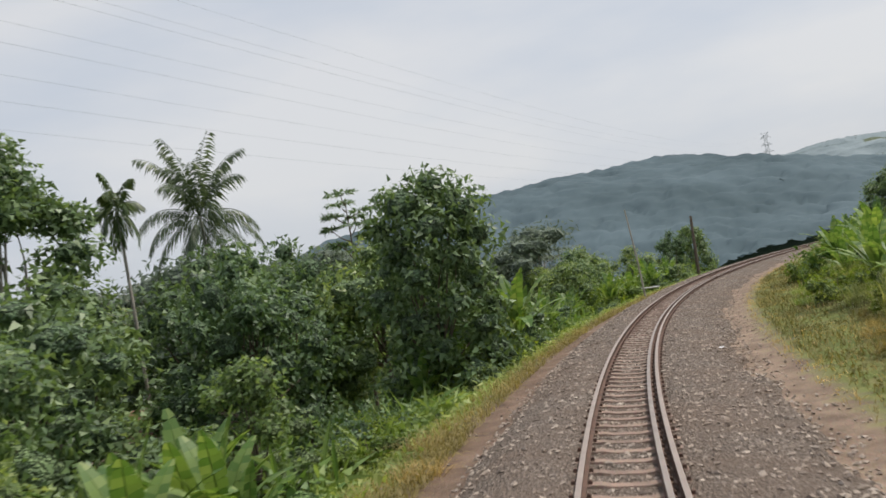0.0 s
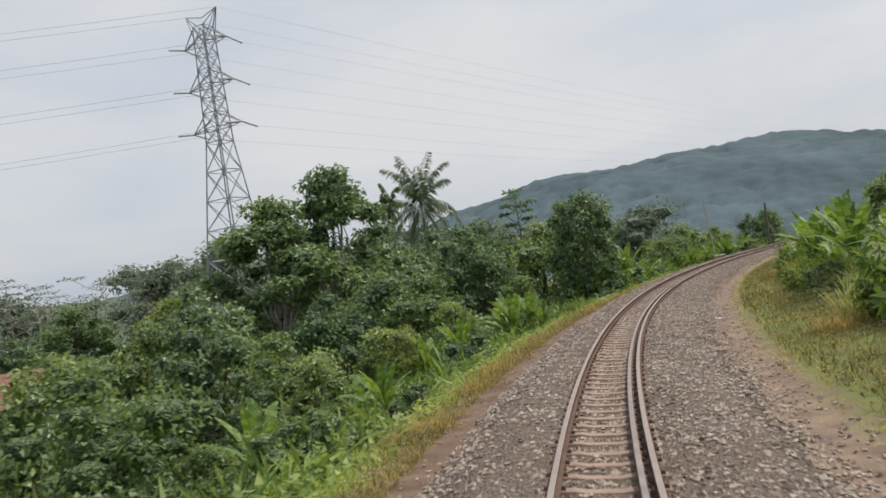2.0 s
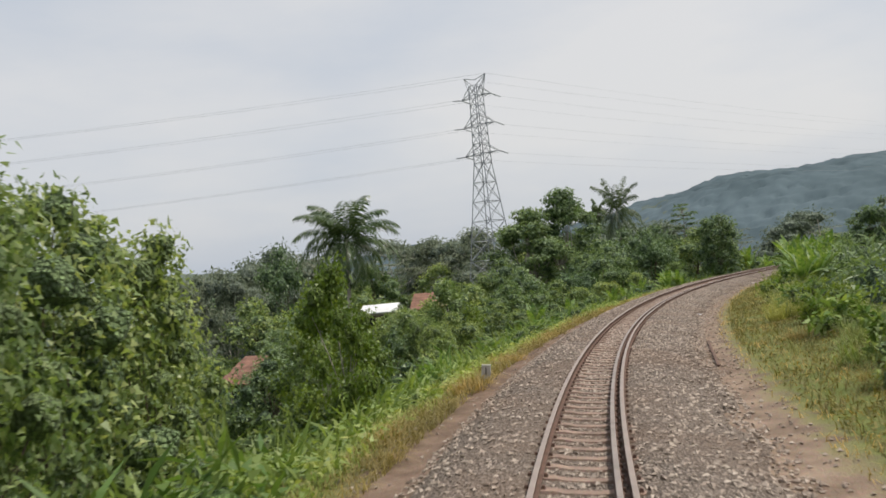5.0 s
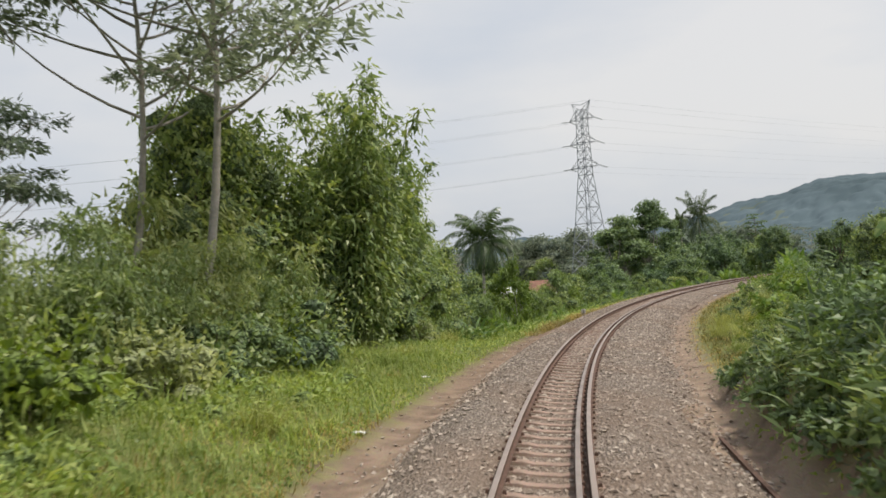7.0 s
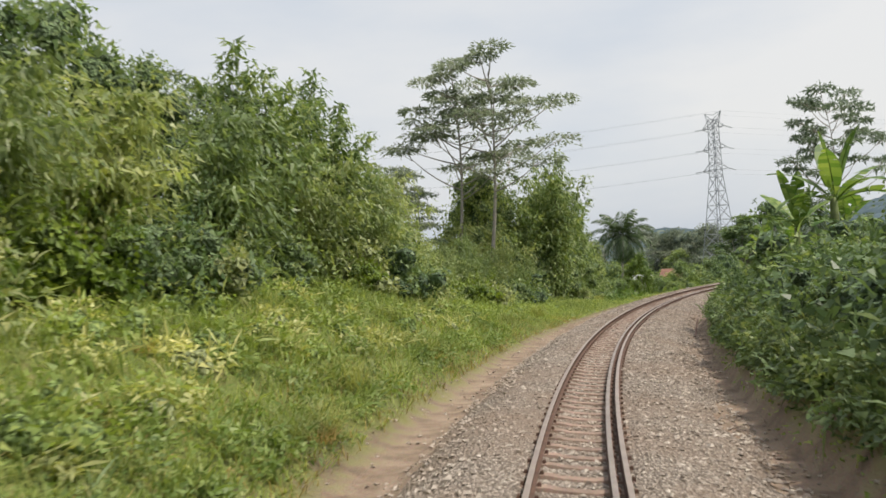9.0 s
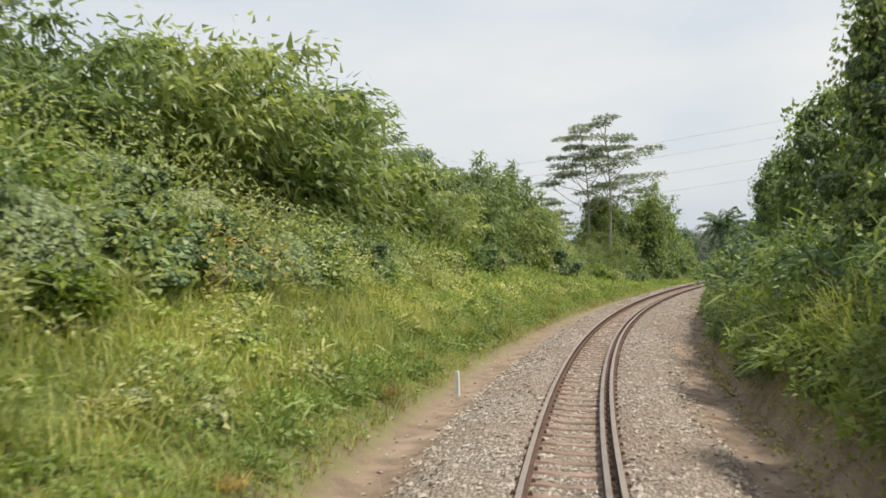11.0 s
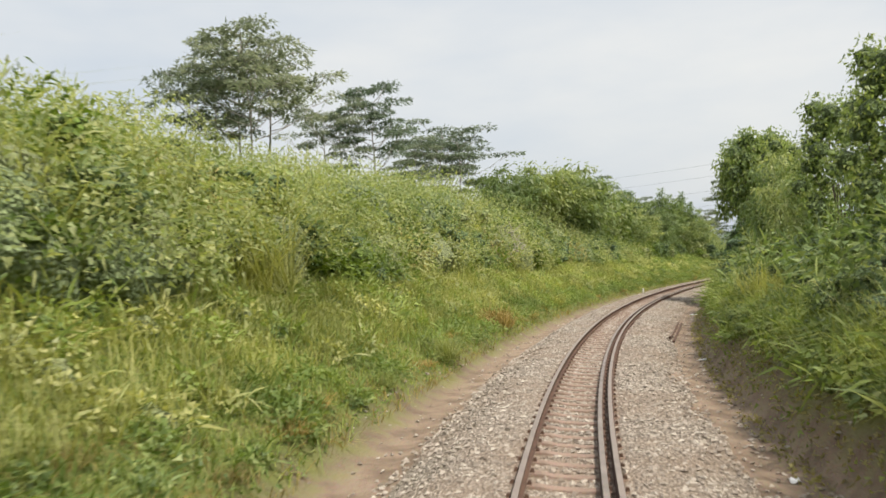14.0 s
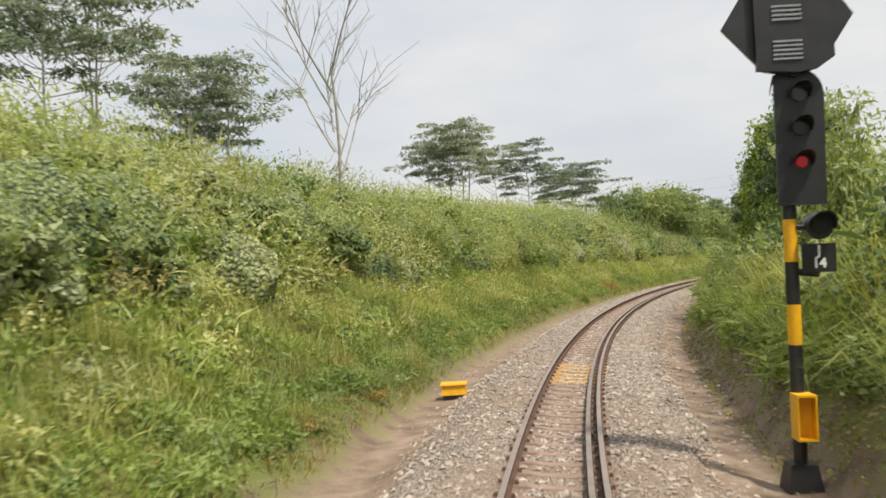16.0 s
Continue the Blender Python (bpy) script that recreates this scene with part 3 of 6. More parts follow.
extra = Geo()
for i in range(-400, 260):
    s = (i + 0.5) * 0.6
    yellow = -209.9 < s < -206.4
    near = -232 < s < -142 or -105 < s < -68 or -32 < s < 20
    if near and not yellow or yellow:
        ob = new("sleeper", sleeper_yellow if yellow else sleeper_mesh)
        ob.parent = track
        ob.matrix_world = sleeper_pose(s)
        if yellow:
            tagged(ob, "sleeper painted yellow")
    else:
        mw = sleeper_pose(s)
        src = sleeper_geo()
        vv = np.array([mw @ Vector(p) for p in np.concatenate(src.v)])
        for fc, slot in zip(src.f, src.m):
            extra.m.append(slot)
            extra.f.append(tuple(q + extra.n for q in fc))
        extra.v.append(vv)
        extra.n += len(vv)
tagged(part("sleeper_row", extra, [CONCRETE, RUST], track, "row of dusty concrete sleepers"), kind="stuff")

# ---------------------------------------------------------------- plants
def unit(v):
    return v / (np.linalg.norm(v, axis=-1, keepdims=True) + 1e-9)


def leaves(geo, pts, out, length, width, r, droop=0.3, upward=0.7, slot=0, loose=0.8, small=False, face=None):
    """Folded pointed blades at pts that grow towards out, drooping, faces mostly to the sky; small ones are single wedges."""
    k = len(pts)
    d = unit(out + r.normal(0, loose, (k, 3)) - np.array([0, 0, droop]))
    up = unit(np.array([0, 0, upward]) + r.normal(0, 0.55, (k, 3))) if face is None else unit(face + [0, 0, 0.45] + r.normal(0, 0.38, (k, 3)))
    side = unit(np.cross(d, up))
    nrm = np.cross(side, d)
    L = length * r.uniform(0.65, 1.25, (k, 1))
    Wd = width * r.uniform(0.7, 1.2, (k, 1))
    mid = pts + d * L * 0.42
    if small:
        tip = pts + d * L - np.array([0, 0, 1]) * L * 0.12
        n0 = geo.n
        geo.v.append(np.stack([pts + side * Wd * 0.55, pts - side * Wd * 0.55, tip], 1).reshape(-1, 3))
        geo.f += (n0 + np.arange(3 * k).reshape(k, 3)).tolist()
        geo.m += [slot] * k
        geo.n += 3 * k
        return
    quad = np.stack([pts, mid + side * Wd / 2 + nrm * Wd * 0.18, pts + d * L - np.array([0, 0, 1]) * L * 0.15, mid - side * Wd / 2 + nrm * Wd * 0.18], 1)
    geo.quads(quad, slot)


def lump(subdivisions):
    b_ = bmesh.new()
    bmesh.ops.create_icosphere(b_, subdivisions=subdivisions, radius=1.0)
    v_, f_ = np.array([q.co[:] for q in b_.verts]), [tuple(q.index for q in w.verts) for w in b_.faces]
    b_.free()
    return v_, f_


LUMPS = {1: lump(1), 2: lump(2)}


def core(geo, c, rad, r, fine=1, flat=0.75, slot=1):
    """Uneven solid lump added in place of inner twigs and old leaves; blocks light for dark gaps in the foliage."""
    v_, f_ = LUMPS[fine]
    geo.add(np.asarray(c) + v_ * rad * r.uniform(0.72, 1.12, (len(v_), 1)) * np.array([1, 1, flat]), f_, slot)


def limb(geo, a, b, r0, r1, r, bend=0.15, steps=4, sides=5, slot=0):
    a, b = np.asarray(a, float), np.asarray(b, float)
    t = np.linspace(0, 1, steps + 1)[:, None]
    off = r.normal(0, bend, 3) * np.linalg.norm(b - a)
    pts = a + (b - a) * t + off * (t * (1 - t))
    geo.tube(pts, np.linspace(r0, r1, steps + 1), sides, slot, cap=False)
    return pts


def plant(name, label, category, trunk, crown, bark, leaf, group=""):
    """A plant with its woody parts and its crown, standing at the origin."""
    base = tagged(new(name), label, category, group)
    if trunk is not None:
        part("trunk", trunk, [bark], base, smooth=True)
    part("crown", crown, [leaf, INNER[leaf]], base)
    return base


def broadleaf(name, label, height, spread, seed, leaf, bark=BARK_DARK, count=1800, size=0.34, low=0.3, lumps=30, group="trees on the valley side", dome=False, flat=0.75):
    """Round-crowned tree: limbs to uneven lumps of leaves with gaps between them; a dome is closed all round."""
    r = np.random.default_rng(seed)
    tr, cr = Geo(), Geo()
    fork = np.array([r.normal(0, 0.15), r.normal(0, 0.15), height * (low + 0.06)])
    tr.tube([(0, 0, -0.4), (0.03, 0, height * low * 0.5), fork], [height * 0.024, height * 0.019, height * 0.015], 7)
    per = count // lumps
    for i in range(lumps):
        a, q = r.uniform(0, 6.28), math.sqrt(r.uniform(0.05, 1))
        hz = r.uniform(low, 0.95)
        if dome:
            hz = low + (0.93 - low) * (i + 0.5) / lumps
            a, q = i * 2.4, r.uniform(0.5, 1.0)
            prof = math.sqrt(max(0.03, 1 - ((hz - low * 1.2) / (1.0 - low * 1.2)) ** 2)) if hz > low * 1.2 else 0.92
        else:
            prof = math.sin(math.pi * min(1, (hz - low + 0.18) / (1.12 - low))) ** 0.7
        c = np.array([math.cos(a) * q * spread * prof, math.sin(a) * q * spread * prof, height * hz])
        rad = spread * (r.uniform(0.24, 0.5) if dome else r.uniform(0.24, 0.42))
        if i % 2 == 0:
            limb(tr, fork, c, height * 0.008, 0.012, r, sides=4)
        d = unit(r.normal(0, 1, (per, 3)))
        p = c + d * rad * r.uniform(0.7, 1.05, (per, 1)) * np.array([1, 1, flat])
        leaves(cr, p, d * 0.5 + np.array([0, 0, 0.1]), size * 1.05, size * (0.42 if size > 0.3 else 0.72), r, 0.3 if size < 0.3 else 0.8, small=size < 0.3, face=d)
        core(cr, c, rad * 0.56, r, flat=flat)
        k = per // 3
        q = unit(r.normal(0, 1, (k, 3)))
        leaves(cr, c + q * rad * r.uniform(0.3, 0.72, (k, 1)) * np.array([1, 1, flat]), q, size * 1.35, size * (0.5 if size > 0.3 else 0.85), r, small=size < 0.3)
    return plant(name, label, "tree", tr, cr, bark, leaf, group)


def umbrella_tree(name, label, height, spread, seed, leaf=LEAF_GREY, bark=BARK_PALE, pads=26, per=150, clear=0.5, stems=1, group="tall thin-leaved trees"):
    """Tall pale stem, rising limbs, and flat open layers of fine leaves."""
    r = np.random.default_rng(seed)
    tr, cr = Geo(), Geo()
    tops = []
    for k in range(stems):
        lean = np.array([r.normal(0, 0.03), r.normal(0, 0.03), 1]) * height
        foot = np.array([k * 0.9, k * 0.5, -0.4])
        pts = limb(tr, foot, foot + lean * 0.93, height * 0.0085, height * 0.002, r, 0.1, 8, 6)
        tops.append(pts)
    for i in range(pads):
        pts = tops[i % stems]
        t = clear + (1 - clear) * (i + 0.5) / pads
        j = t * 8
        a0 = pts[int(min(j, 7))] * (1 - j % 1) + pts[min(int(j) + 1, 8)] * (j % 1)
        a = i * 2.4 + r.uniform(-0.4, 0.4)
        reach = spread * (1.0 - 0.55 * (t - clear) / (1 - clear)) * r.uniform(0.5, 1.1)
        c = a0 + np.array([math.cos(a) * reach, math.sin(a) * reach, reach * r.uniform(0.4, 0.85)])
        bow = a0 + (c - a0) * np.array([0.62, 0.62, 0.25]) + r.normal(0, 0.05, 3) * reach
        q = np.linspace(0, 1, 6)[:, None]
        tr.tube(a0 * (1 - q) ** 2 + bow * 2 * q * (1 - q) + c * q ** 2, np.linspace(height * 0.0033, 0.012, 6), 4, 0, cap=False)
        rad = spread * r.uniform(0.22, 0.4)
        for twig in range(3):
            w = a + r.uniform(-1.8, 1.8)
            limb(tr, bow * 0.4 + c * 0.6, c + np.array([math.cos(w), math.sin(w), 0.1]) * rad * 0.75, height * 0.0013, 0.006, r, 0.15, 3, 3)
        w = r.uniform(0, 6.28, per)
        q = np.sqrt(r.uniform(0, 1, per)) * rad
        p = c + np.stack([np.cos(w) * q, np.sin(w) * q * 0.8, r.normal(0, 0.06, per) * rad - q * 0.14], -1)
        o = np.stack([np.cos(w), np.sin(w), np.zeros(per)], -1)
        leaves(cr, p, o, 0.27, 0.11, r, 0.1, 1.2, loose=0.5, small=True)
    return plant(name, label, "tree", tr, cr, bark, leaf, group)


def bush(name, label, height, spread, seed, leaf, count=900, size=0.16, shape=0.5, lumps=14, group="bushes along the line"):
    """Dense shrub of several lumps reaching the ground, with a forked stem inside and stray shoots on top."""
    r = np.random.default_rng(seed)
    tr, cr = Geo(), Geo()
    per = count // lumps
    limb(tr, (0, 0, -0.2), (0.1, 0.05, height * 0.7), 0.03, 0.012, r, sides=5, steps=4)
    for i in range(lumps):
        a, q = r.uniform(0, 6.28), math.sqrt(r.uniform(0.0, 1)) * 0.8
        hz = r.uniform(0.12, 0.85) * (1 - 0.35 * q)
        c = np.array([math.cos(a) * q * spread, math.sin(a) * q * spread, height * hz])
        rad = spread * r.uniform(0.28, 0.5)
        d = unit(r.normal(0, 1, (per, 3)))
        p = c + d * rad * r.uniform(0.65, 1.05, (per, 1)) * np.array([1, 1, shape + 0.3])
        p[:, 2] = np.abs(p[:, 2])
        leaves(cr, p, d * 0.6 + np.array([0, 0, 0.25]), size * 1.15, size * 0.8, r, 0.35, small=leaf is not LEAF_BRIGHT, face=d)
        core(cr, c, rad * 0.62, r, flat=shape + 0.3)
        q = unit(r.normal(0, 1, (per // 5, 3)))
        q = c + q * rad * r.uniform(0.2, 0.62, (per // 5, 1)) * np.array([1, 1, shape + 0.3])
        q[:, 2] = np.abs(q[:, 2])
        leaves(cr, q, np.tile([0, 0, 0.3], (per // 5, 1)), size * 1.4, size * 0.85, r, small=True)
    for i in range(6):
        a = r.uniform(0, 6.28)
        b0 = np.array([math.cos(a) * spread * 0.4, math.sin(a) * spread * 0.4, height * 0.7])
        b1 = b0 + np.array([math.cos(a) * spread * 0.5, math.sin(a) * spread * 0.5, height * r.uniform(0.2, 0.5)])
        t = r.uniform(0.1, 1, (20, 1))
        leaves(cr, b0 + (b1 - b0) * t, np.tile(unit(b1 - b0), (20, 1)), size, size * 0.4, r, 0.2)
    return plant(name, label, "bush", tr, cr, BARK_DARK, leaf, group)


def frond(geo, base, yaw, pitch, length, r, pairs=26, width=0.05, leaflet=0.75, sag=1.0):
    """Feather palm leaf: an arching rib and two rows of hanging leaflets."""
    t = np.linspace(0, 1, 12)
    ang = pitch - sag * 1.5 * t ** 1.5
    step = length / 11
    xy, z = np.concatenate([[0], np.cumsum(np.cos(ang[:-1]) * step)]), np.concatenate([[0], np.cumsum(np.sin(ang[:-1]) * step)])
    rib = np.stack([np.cos(yaw) * xy, np.sin(yaw) * xy, z], -1) + base
    geo.tube(rib, np.linspace(0.035, 0.008, 12), 3, 0, cap=False)
    side = np.array([-math.sin(yaw), math.cos(yaw), 0])
    tt = np.linspace(0.12, 0.99, pairs)
    p = np.stack([np.interp(tt, t, rib[:, k]) for k in range(3)], -1)
    fwd = unit(np.gradient(p, axis=0))
    for sgn in (-1, 1):
        L = leaflet * (0.45 + 0.75 * np.sin(math.pi * (0.15 + 0.8 * tt)))[:, None] * r.uniform(0.85, 1.1, (pairs, 1))
        d = unit(side * sgn * 0.8 + fwd * 0.7 - np.array([0, 0, 1]) * r.uniform(0.25, 0.9, (pairs, 1)))
        q = p + d * L * 0.5
        wd = fwd * width * 1.25
        tip = p + d * L - np.array([0, 0, 1]) * L * 0.22
        geo.quads(np.stack([p - wd * 0.6, q - wd, tip, q + wd], 1), 0)


def palm(name, label, height, reach, fronds, seed, leaf=LEAF_PALM, lean=0.05, girth=0.16, pairs=28, leaflet=0.8, sag=1.0):
    r = np.random.default_rng(seed)
    tr, cr = Geo(), Geo()
    top = np.array([lean * height, 0.3 * lean * height, height])
    t = np.linspace(0, 1, 14)[:, None]
    tr.tube(np.array([0, 0, -0.4]) + (top + [0, 0, 0.4]) * t + np.array([-0.5 * lean * height, 0, 0]) * t * (1 - t),
            girth * np.linspace(1.25, 0.75, 14) * (1 + 0.06 * (np.arange(14) % 2)), 8)
    for i in range(fronds):
        k = i / fronds
        frond(cr, top, i * 2.4, 1.45 - 2.45 * k + r.normal(0, 0.12), reach * r.uniform(0.85, 1.1), r, pairs, 0.045, leaflet, sag * (0.75 + 0.4 * k))
    return plant(name, label, "palm tree", tr, cr, BARK_PALE, leaf, "palm trees")


def banana(name, seed, height=3.4, count=11, label="green banana plant with broad torn leaves", leaf=LEAF_BANANA, stalk=0.24, spread=0.75, blade=0.235):
    """Thick green stem and long paddle leaves with a fold and torn edges."""
    r = np.random.default_rng(seed)
    base = tagged(new(name), label, "banana plant", "banana plants beside the line")
    st = Geo()
    stem = height * stalk
    st.tube([(0, 0, -0.3), (0.02, 0, stem * 0.5), (0.05, 0.02, stem), (0.06, 0.02, stem * 1.15)], [0.15, 0.125, 0.09, 0.03], 8)
    part("stem", st, [STEM_GREEN], base, smooth=True)
    for i in range(count):
        g_ = Geo()
        yaw = i * 2.4 + r.uniform(-0.3, 0.3)
        pitch = 1.5 - spread * i / count + r.normal(0, 0.08)
        L = height * r.uniform(0.58, 0.78)
        k = 13
        t = np.linspace(0, 1, k)
        ang = pitch - (0.3 + 1.25 * i / count) * t ** 1.6
        xy, z = np.concatenate([[0], np.cumsum(np.cos(ang[:-1]))]) * L / (k - 1), np.concatenate([[0], np.cumsum(np.sin(ang[:-1]))]) * L / (k - 1)
        mid = np.stack([np.cos(yaw) * xy, np.sin(yaw) * xy, z + stem * 1.02], -1)
        side = np.array([-math.sin(yaw), math.cos(yaw), 0.0])
        half = blade * np.clip(np.sin(math.pi * np.clip((t - 0.12) / 0.9, 0, 1)), 0, 1) ** 0.55 * height / 3.4
        g_.tube(mid[::2], np.linspace(0.028, 0.006, 7), 3, 0, cap=False)
        for sgn in (-1, 1):
            fold = r.uniform(0.1, 0.45)
            hang = 0.0
            for j in range(1, k - 1):
                if r.random() < 0.28:
                    hang = r.uniform(0, 0.35)
                cut = r.uniform(0.0, 0.22) if r.random() < 0.45 else 0
                a, b_ = mid[j], mid[j + 1]
                o0, o1 = half[j], half[j + 1]
                v0 = a + side * sgn * o0 * (1 - 0.25 * hang) + np.array([0, 0, 1]) * o0 * (fold - hang * 1.4)
                v1 = b_ + (a - b_) * cut + side * sgn * o1 * (1 - 0.25 * hang) + np.array([0, 0, 1]) * o1 * (fold - hang * 1.4)
                g_.add([a, b_, v1, v0], [(0, 1, 2, 3)] if sgn > 0 else [(3, 2, 1, 0)])
        part("leaf", g_, [leaf], base)
    return base


def bamboo(name, seed, height, spread, culms=20, per=170, leaf=LEAF_BAMBOO, label="feathery green bamboo clump with arching tips", tip=0.35, size=0.26):
    """Arching culms, each clothed in hanging narrow leaves from near the ground."""
    r = np.random.default_rng(seed)
    base = tagged(new(name), label, "bamboo", "bamboo clumps")
    cr = Geo()
    for i in range(culms):
        a = r.uniform(0, 6.28)
        q = r.uniform(0, 0.5)
        h = height * r.uniform(0.5, 1.0) * (1 - 0.3 * q)
        foot = np.array([math.cos(a) * q, math.sin(a) * q, -0.3])
        t = np.linspace(0, 1, 9)[:, None]
        out = np.array([math.cos(a), math.sin(a), 0]) * spread * r.uniform(0.2, 1.0) * (0.4 if h > 0.85 * height else 1)
        pts = foot + np.array([0, 0, h]) * (t - tip * 0.35 * t ** 4) + out * t ** 2.2
        tr = Geo()
        tr.tube(pts, np.linspace(0.035, 0.008, 9), 4, 0, cap=False)
        part("culm", tr, [STEM_GREEN], base)
        tt = r.uniform(0.06, 1, per) ** 0.75
        p = np.stack([np.interp(tt, t[:, 0], pts[:, k]) for k in range(3)], -1)
        d = unit(r.normal(0, 1, (per, 3)) * np.array([1, 1, 0.3]))
        p = p + d * (0.3 + 0.8 * np.sin(math.pi * np.clip(tt, 0.1, 0.97)))[:, None] * r.uniform(0.1, 1, (per, 1)) * spread * 0.5
        leaves(cr, p, d, size * 1.2, size * 0.42, r, 0.55, 0.9, loose=0.45, small=True)
        k = per // 4
        q_ = p[:k] + (np.stack([np.interp(tt[:k], t[:, 0], pts[:, j]) for j in range(3)], -1) - p[:k]) * 0.6
        leaves(cr, q_, d[:k], 0.4, 0.16, r, 0.5, 0.6, small=True)
    part("crown", cr, [leaf], base)
    return base


def blades(geo, pts, height, width, r, lean=0.45):
    """Grass blades that bend over, two faces each."""
    k = len(pts)
    a = r.uniform(0, 6.28, k)
    d = np.stack([np.cos(a), np.sin(a), np.zeros(k)], -1)
    side = np.stack([-np.sin(a), np.cos(a), np.zeros(k)], -1)
    h = height * r.uniform(0.5, 1.3, (k, 1))
    b_ = lean * r.uniform(0.3, 1.5, (k, 1))
    w = width * r.uniform(0.7, 1.3, (k, 1))
    up = np.array([0, 0, 1.0])
    m1 = pts + d * h * b_ * 0.35 + up * h * (0.62 - 0.1 * b_)
    tip = pts + d * h * b_ * 1.05 + up * h * (1 - 0.42 * b_)
    n0 = geo.n
    geo.v.append(np.stack([pts - side * w / 2, pts + side * w / 2, m1 + side * w * 0.42, m1 - side * w * 0.42, tip], 1).reshape(-1, 3))
    i = n0 + np.arange(k) * 5
    geo.f += np.stack([i, i + 1, i + 2, i + 3], -1).tolist() + np.stack([i + 3, i + 2, i + 4], -1).tolist()
    geo.m += [0] * (2 * k)
    geo.n += 5 * k


def tuft(name, seed, height, spread, count, leaf, label, lean=0.6, width=0.03, category="grass tuft", group="tall grass tufts"):
    r = np.random.default_rng(seed)
    g_ = Geo()
    a, q = r.uniform(0, 6.28, count), np.sqrt(r.uniform(0, 1, count)) * spread
    blades(g_, np.stack([np.cos(a) * q, np.sin(a) * q, np.full(count, -0.05)], -1), height, width, r, lean)
    return thing(name, g_, [leaf], label, category, group)


def stand(proto, s, u, size=1.0, turn=None, z=None, stretch=1.0, sink=0.0, label=""):
    """A copy of a plant on the ground at s, u."""
    p = place(s, u, z)
    turn = random.uniform(0, 360) if turn is None else turn
    m_ = pose(p.x, p.y, p.z - sink, 0, 0, turn) @ Matrix.Diagonal((size, size, size * stretch, 1))
    if proto not in used:
        used.add(proto)
        proto.matrix_basis = m_
        return proto
    return copy_thing(proto, m_ @ Matrix.Diagonal((*(1 / k_ for k_ in proto.scale), 1)))


used = set()
random.seed(11)

tree_a = broadleaf("broadleaf_tree", "leafy dark green tree with a rounded uneven crown", 9.0, 3.3, 1, LEAF_DARK, BARK_DARK, 3300, 0.225, 0.3, 32)
tree_b = broadleaf("broadleaf_tree", "mid-green spreading tree with dense glossy leaves", 8.0, 3.6, 2, LEAF_MID, BARK_DARK, 3300, 0.225, 0.3, 32)
tree_d = broadleaf("broadleaf_tree", "muted green low-branched tree with pale leaves", 6.5, 2.8, 4, LEAF_SHEEN, BARK_DARK, 2700, 0.215, 0.15, 30)
tree_e = broadleaf("broadleaf_tree", "bright green mango-like tree with a dense crown", 7.0, 2.8, 5, LEAF_MID, BARK_DARK, 3600, 0.22, 0.08, 30, "leafy trees close to the line", True)
tree_f = broadleaf("broadleaf_tree", "dense dark dome-shaped tree close to the track", 8.0, 2.6, 6, LEAF_DARK, BARK_DARK, 5200, 0.23, 0.08, 36, "leafy trees close to the line", True)
tree_g = broadleaf("broadleaf_tree", "bright yellow-green leafy tree over the bank", 6.5, 2.6, 8, LEAF_BRIGHT, BARK_DARK, 4600, 0.19, 0.04, 34, "leafy trees close to the line", True)
tree_h = broadleaf("broadleaf_tree", "leafy green tree with small leaves in dense lumps", 8.0, 2.9, 9, LEAF_MID, BARK_DARK, 5200, 0.18, 0.04, 40, "leafy trees close to the line", True)
tree_i = broadleaf("broadleaf_tree", "pale sheeny green tree hung with creepers", 8.0, 2.7, 10, LEAF_SHEEN, BARK_DARK, 5200, 0.185, 0.03, 36, "leafy trees close to the line", True)
tree_j = broadleaf("broadleaf_tree", "broad-leaved tree with long drooping grey-green leaves", 9.0, 3.1, 27, LEAF_SHEEN, BARK_DARK, 5000, 0.34, 0.42, 46, "leafy trees close to the line", True)
bush_tree = broadleaf("broadleaf_tree", "light young tree with sparse bright green sprays", 6.0, 2.6, 28, LEAF_BRIGHT, BARK_PALE, 2600, 0.2, 0.12, 26, "leafy trees close to the line")
bush_a = bush("bush", "dense mid-green shrub with small leaves", 1.8, 1.4, 11, LEAF_MID, 760, 0.14)
bush_b = bush("bush", "dark green tangled shrub", 2.0, 1.5, 12, LEAF_DARK, 860, 0.15)
bush_c = bush("bush", "yellowish olive shrub with stray shoots", 1.5, 1.3, 13, LEAF_OLIVE, 800, 0.135)
bush_d = bush("bush", "bright green leafy shrub", 1.6, 1.4, 14, LEAF_BRIGHT, 760, 0.16)
bush_e = bush("bush", "vine-covered dark green mound of broad leaves", 1.6, 1.7, 15, LEAF_DARK, 860, 0.16, 0.35)
bush_f = bush("bush", "clump of broad bright green leaves reaching the ground", 1.7, 1.3, 16, LEAF_BANANA, 330, 0.42, 0.5, 12)
tree_c = broadleaf("broadleaf_tree", "tall dark tree with a full crown in flat layers", 16.0, 3.9, 3, LEAF_DARK, BARK_PALE, 9600, 0.27, 0.3, 54, flat=0.5)
tall_a = umbrella_tree("umbrella_tree", "tall pale-stemmed tree with flat feathery leaf layers", 15.0, 4.3, 21, pads=22, per=240, clear=0.5)
tall_b = umbrella_tree("umbrella_tree", "slender tree with open feathery umbrella layers", 9.0, 3.8, 22, pads=30, per=170, clear=0.45, stems=2)
tall_c = umbrella_tree("umbrella_tree", "young thin-leaved tree with flat spreading layers", 8.0, 3.2, 23, pads=28, per=170, clear=0.35)
far_a = umbrella_tree("umbrella_tree", "distant thin-leaved tree, leaves coloured pale for haze", 14.0, 4.6, 24, LEAF_HAZE, pads=18, per=90, clear=0.45)
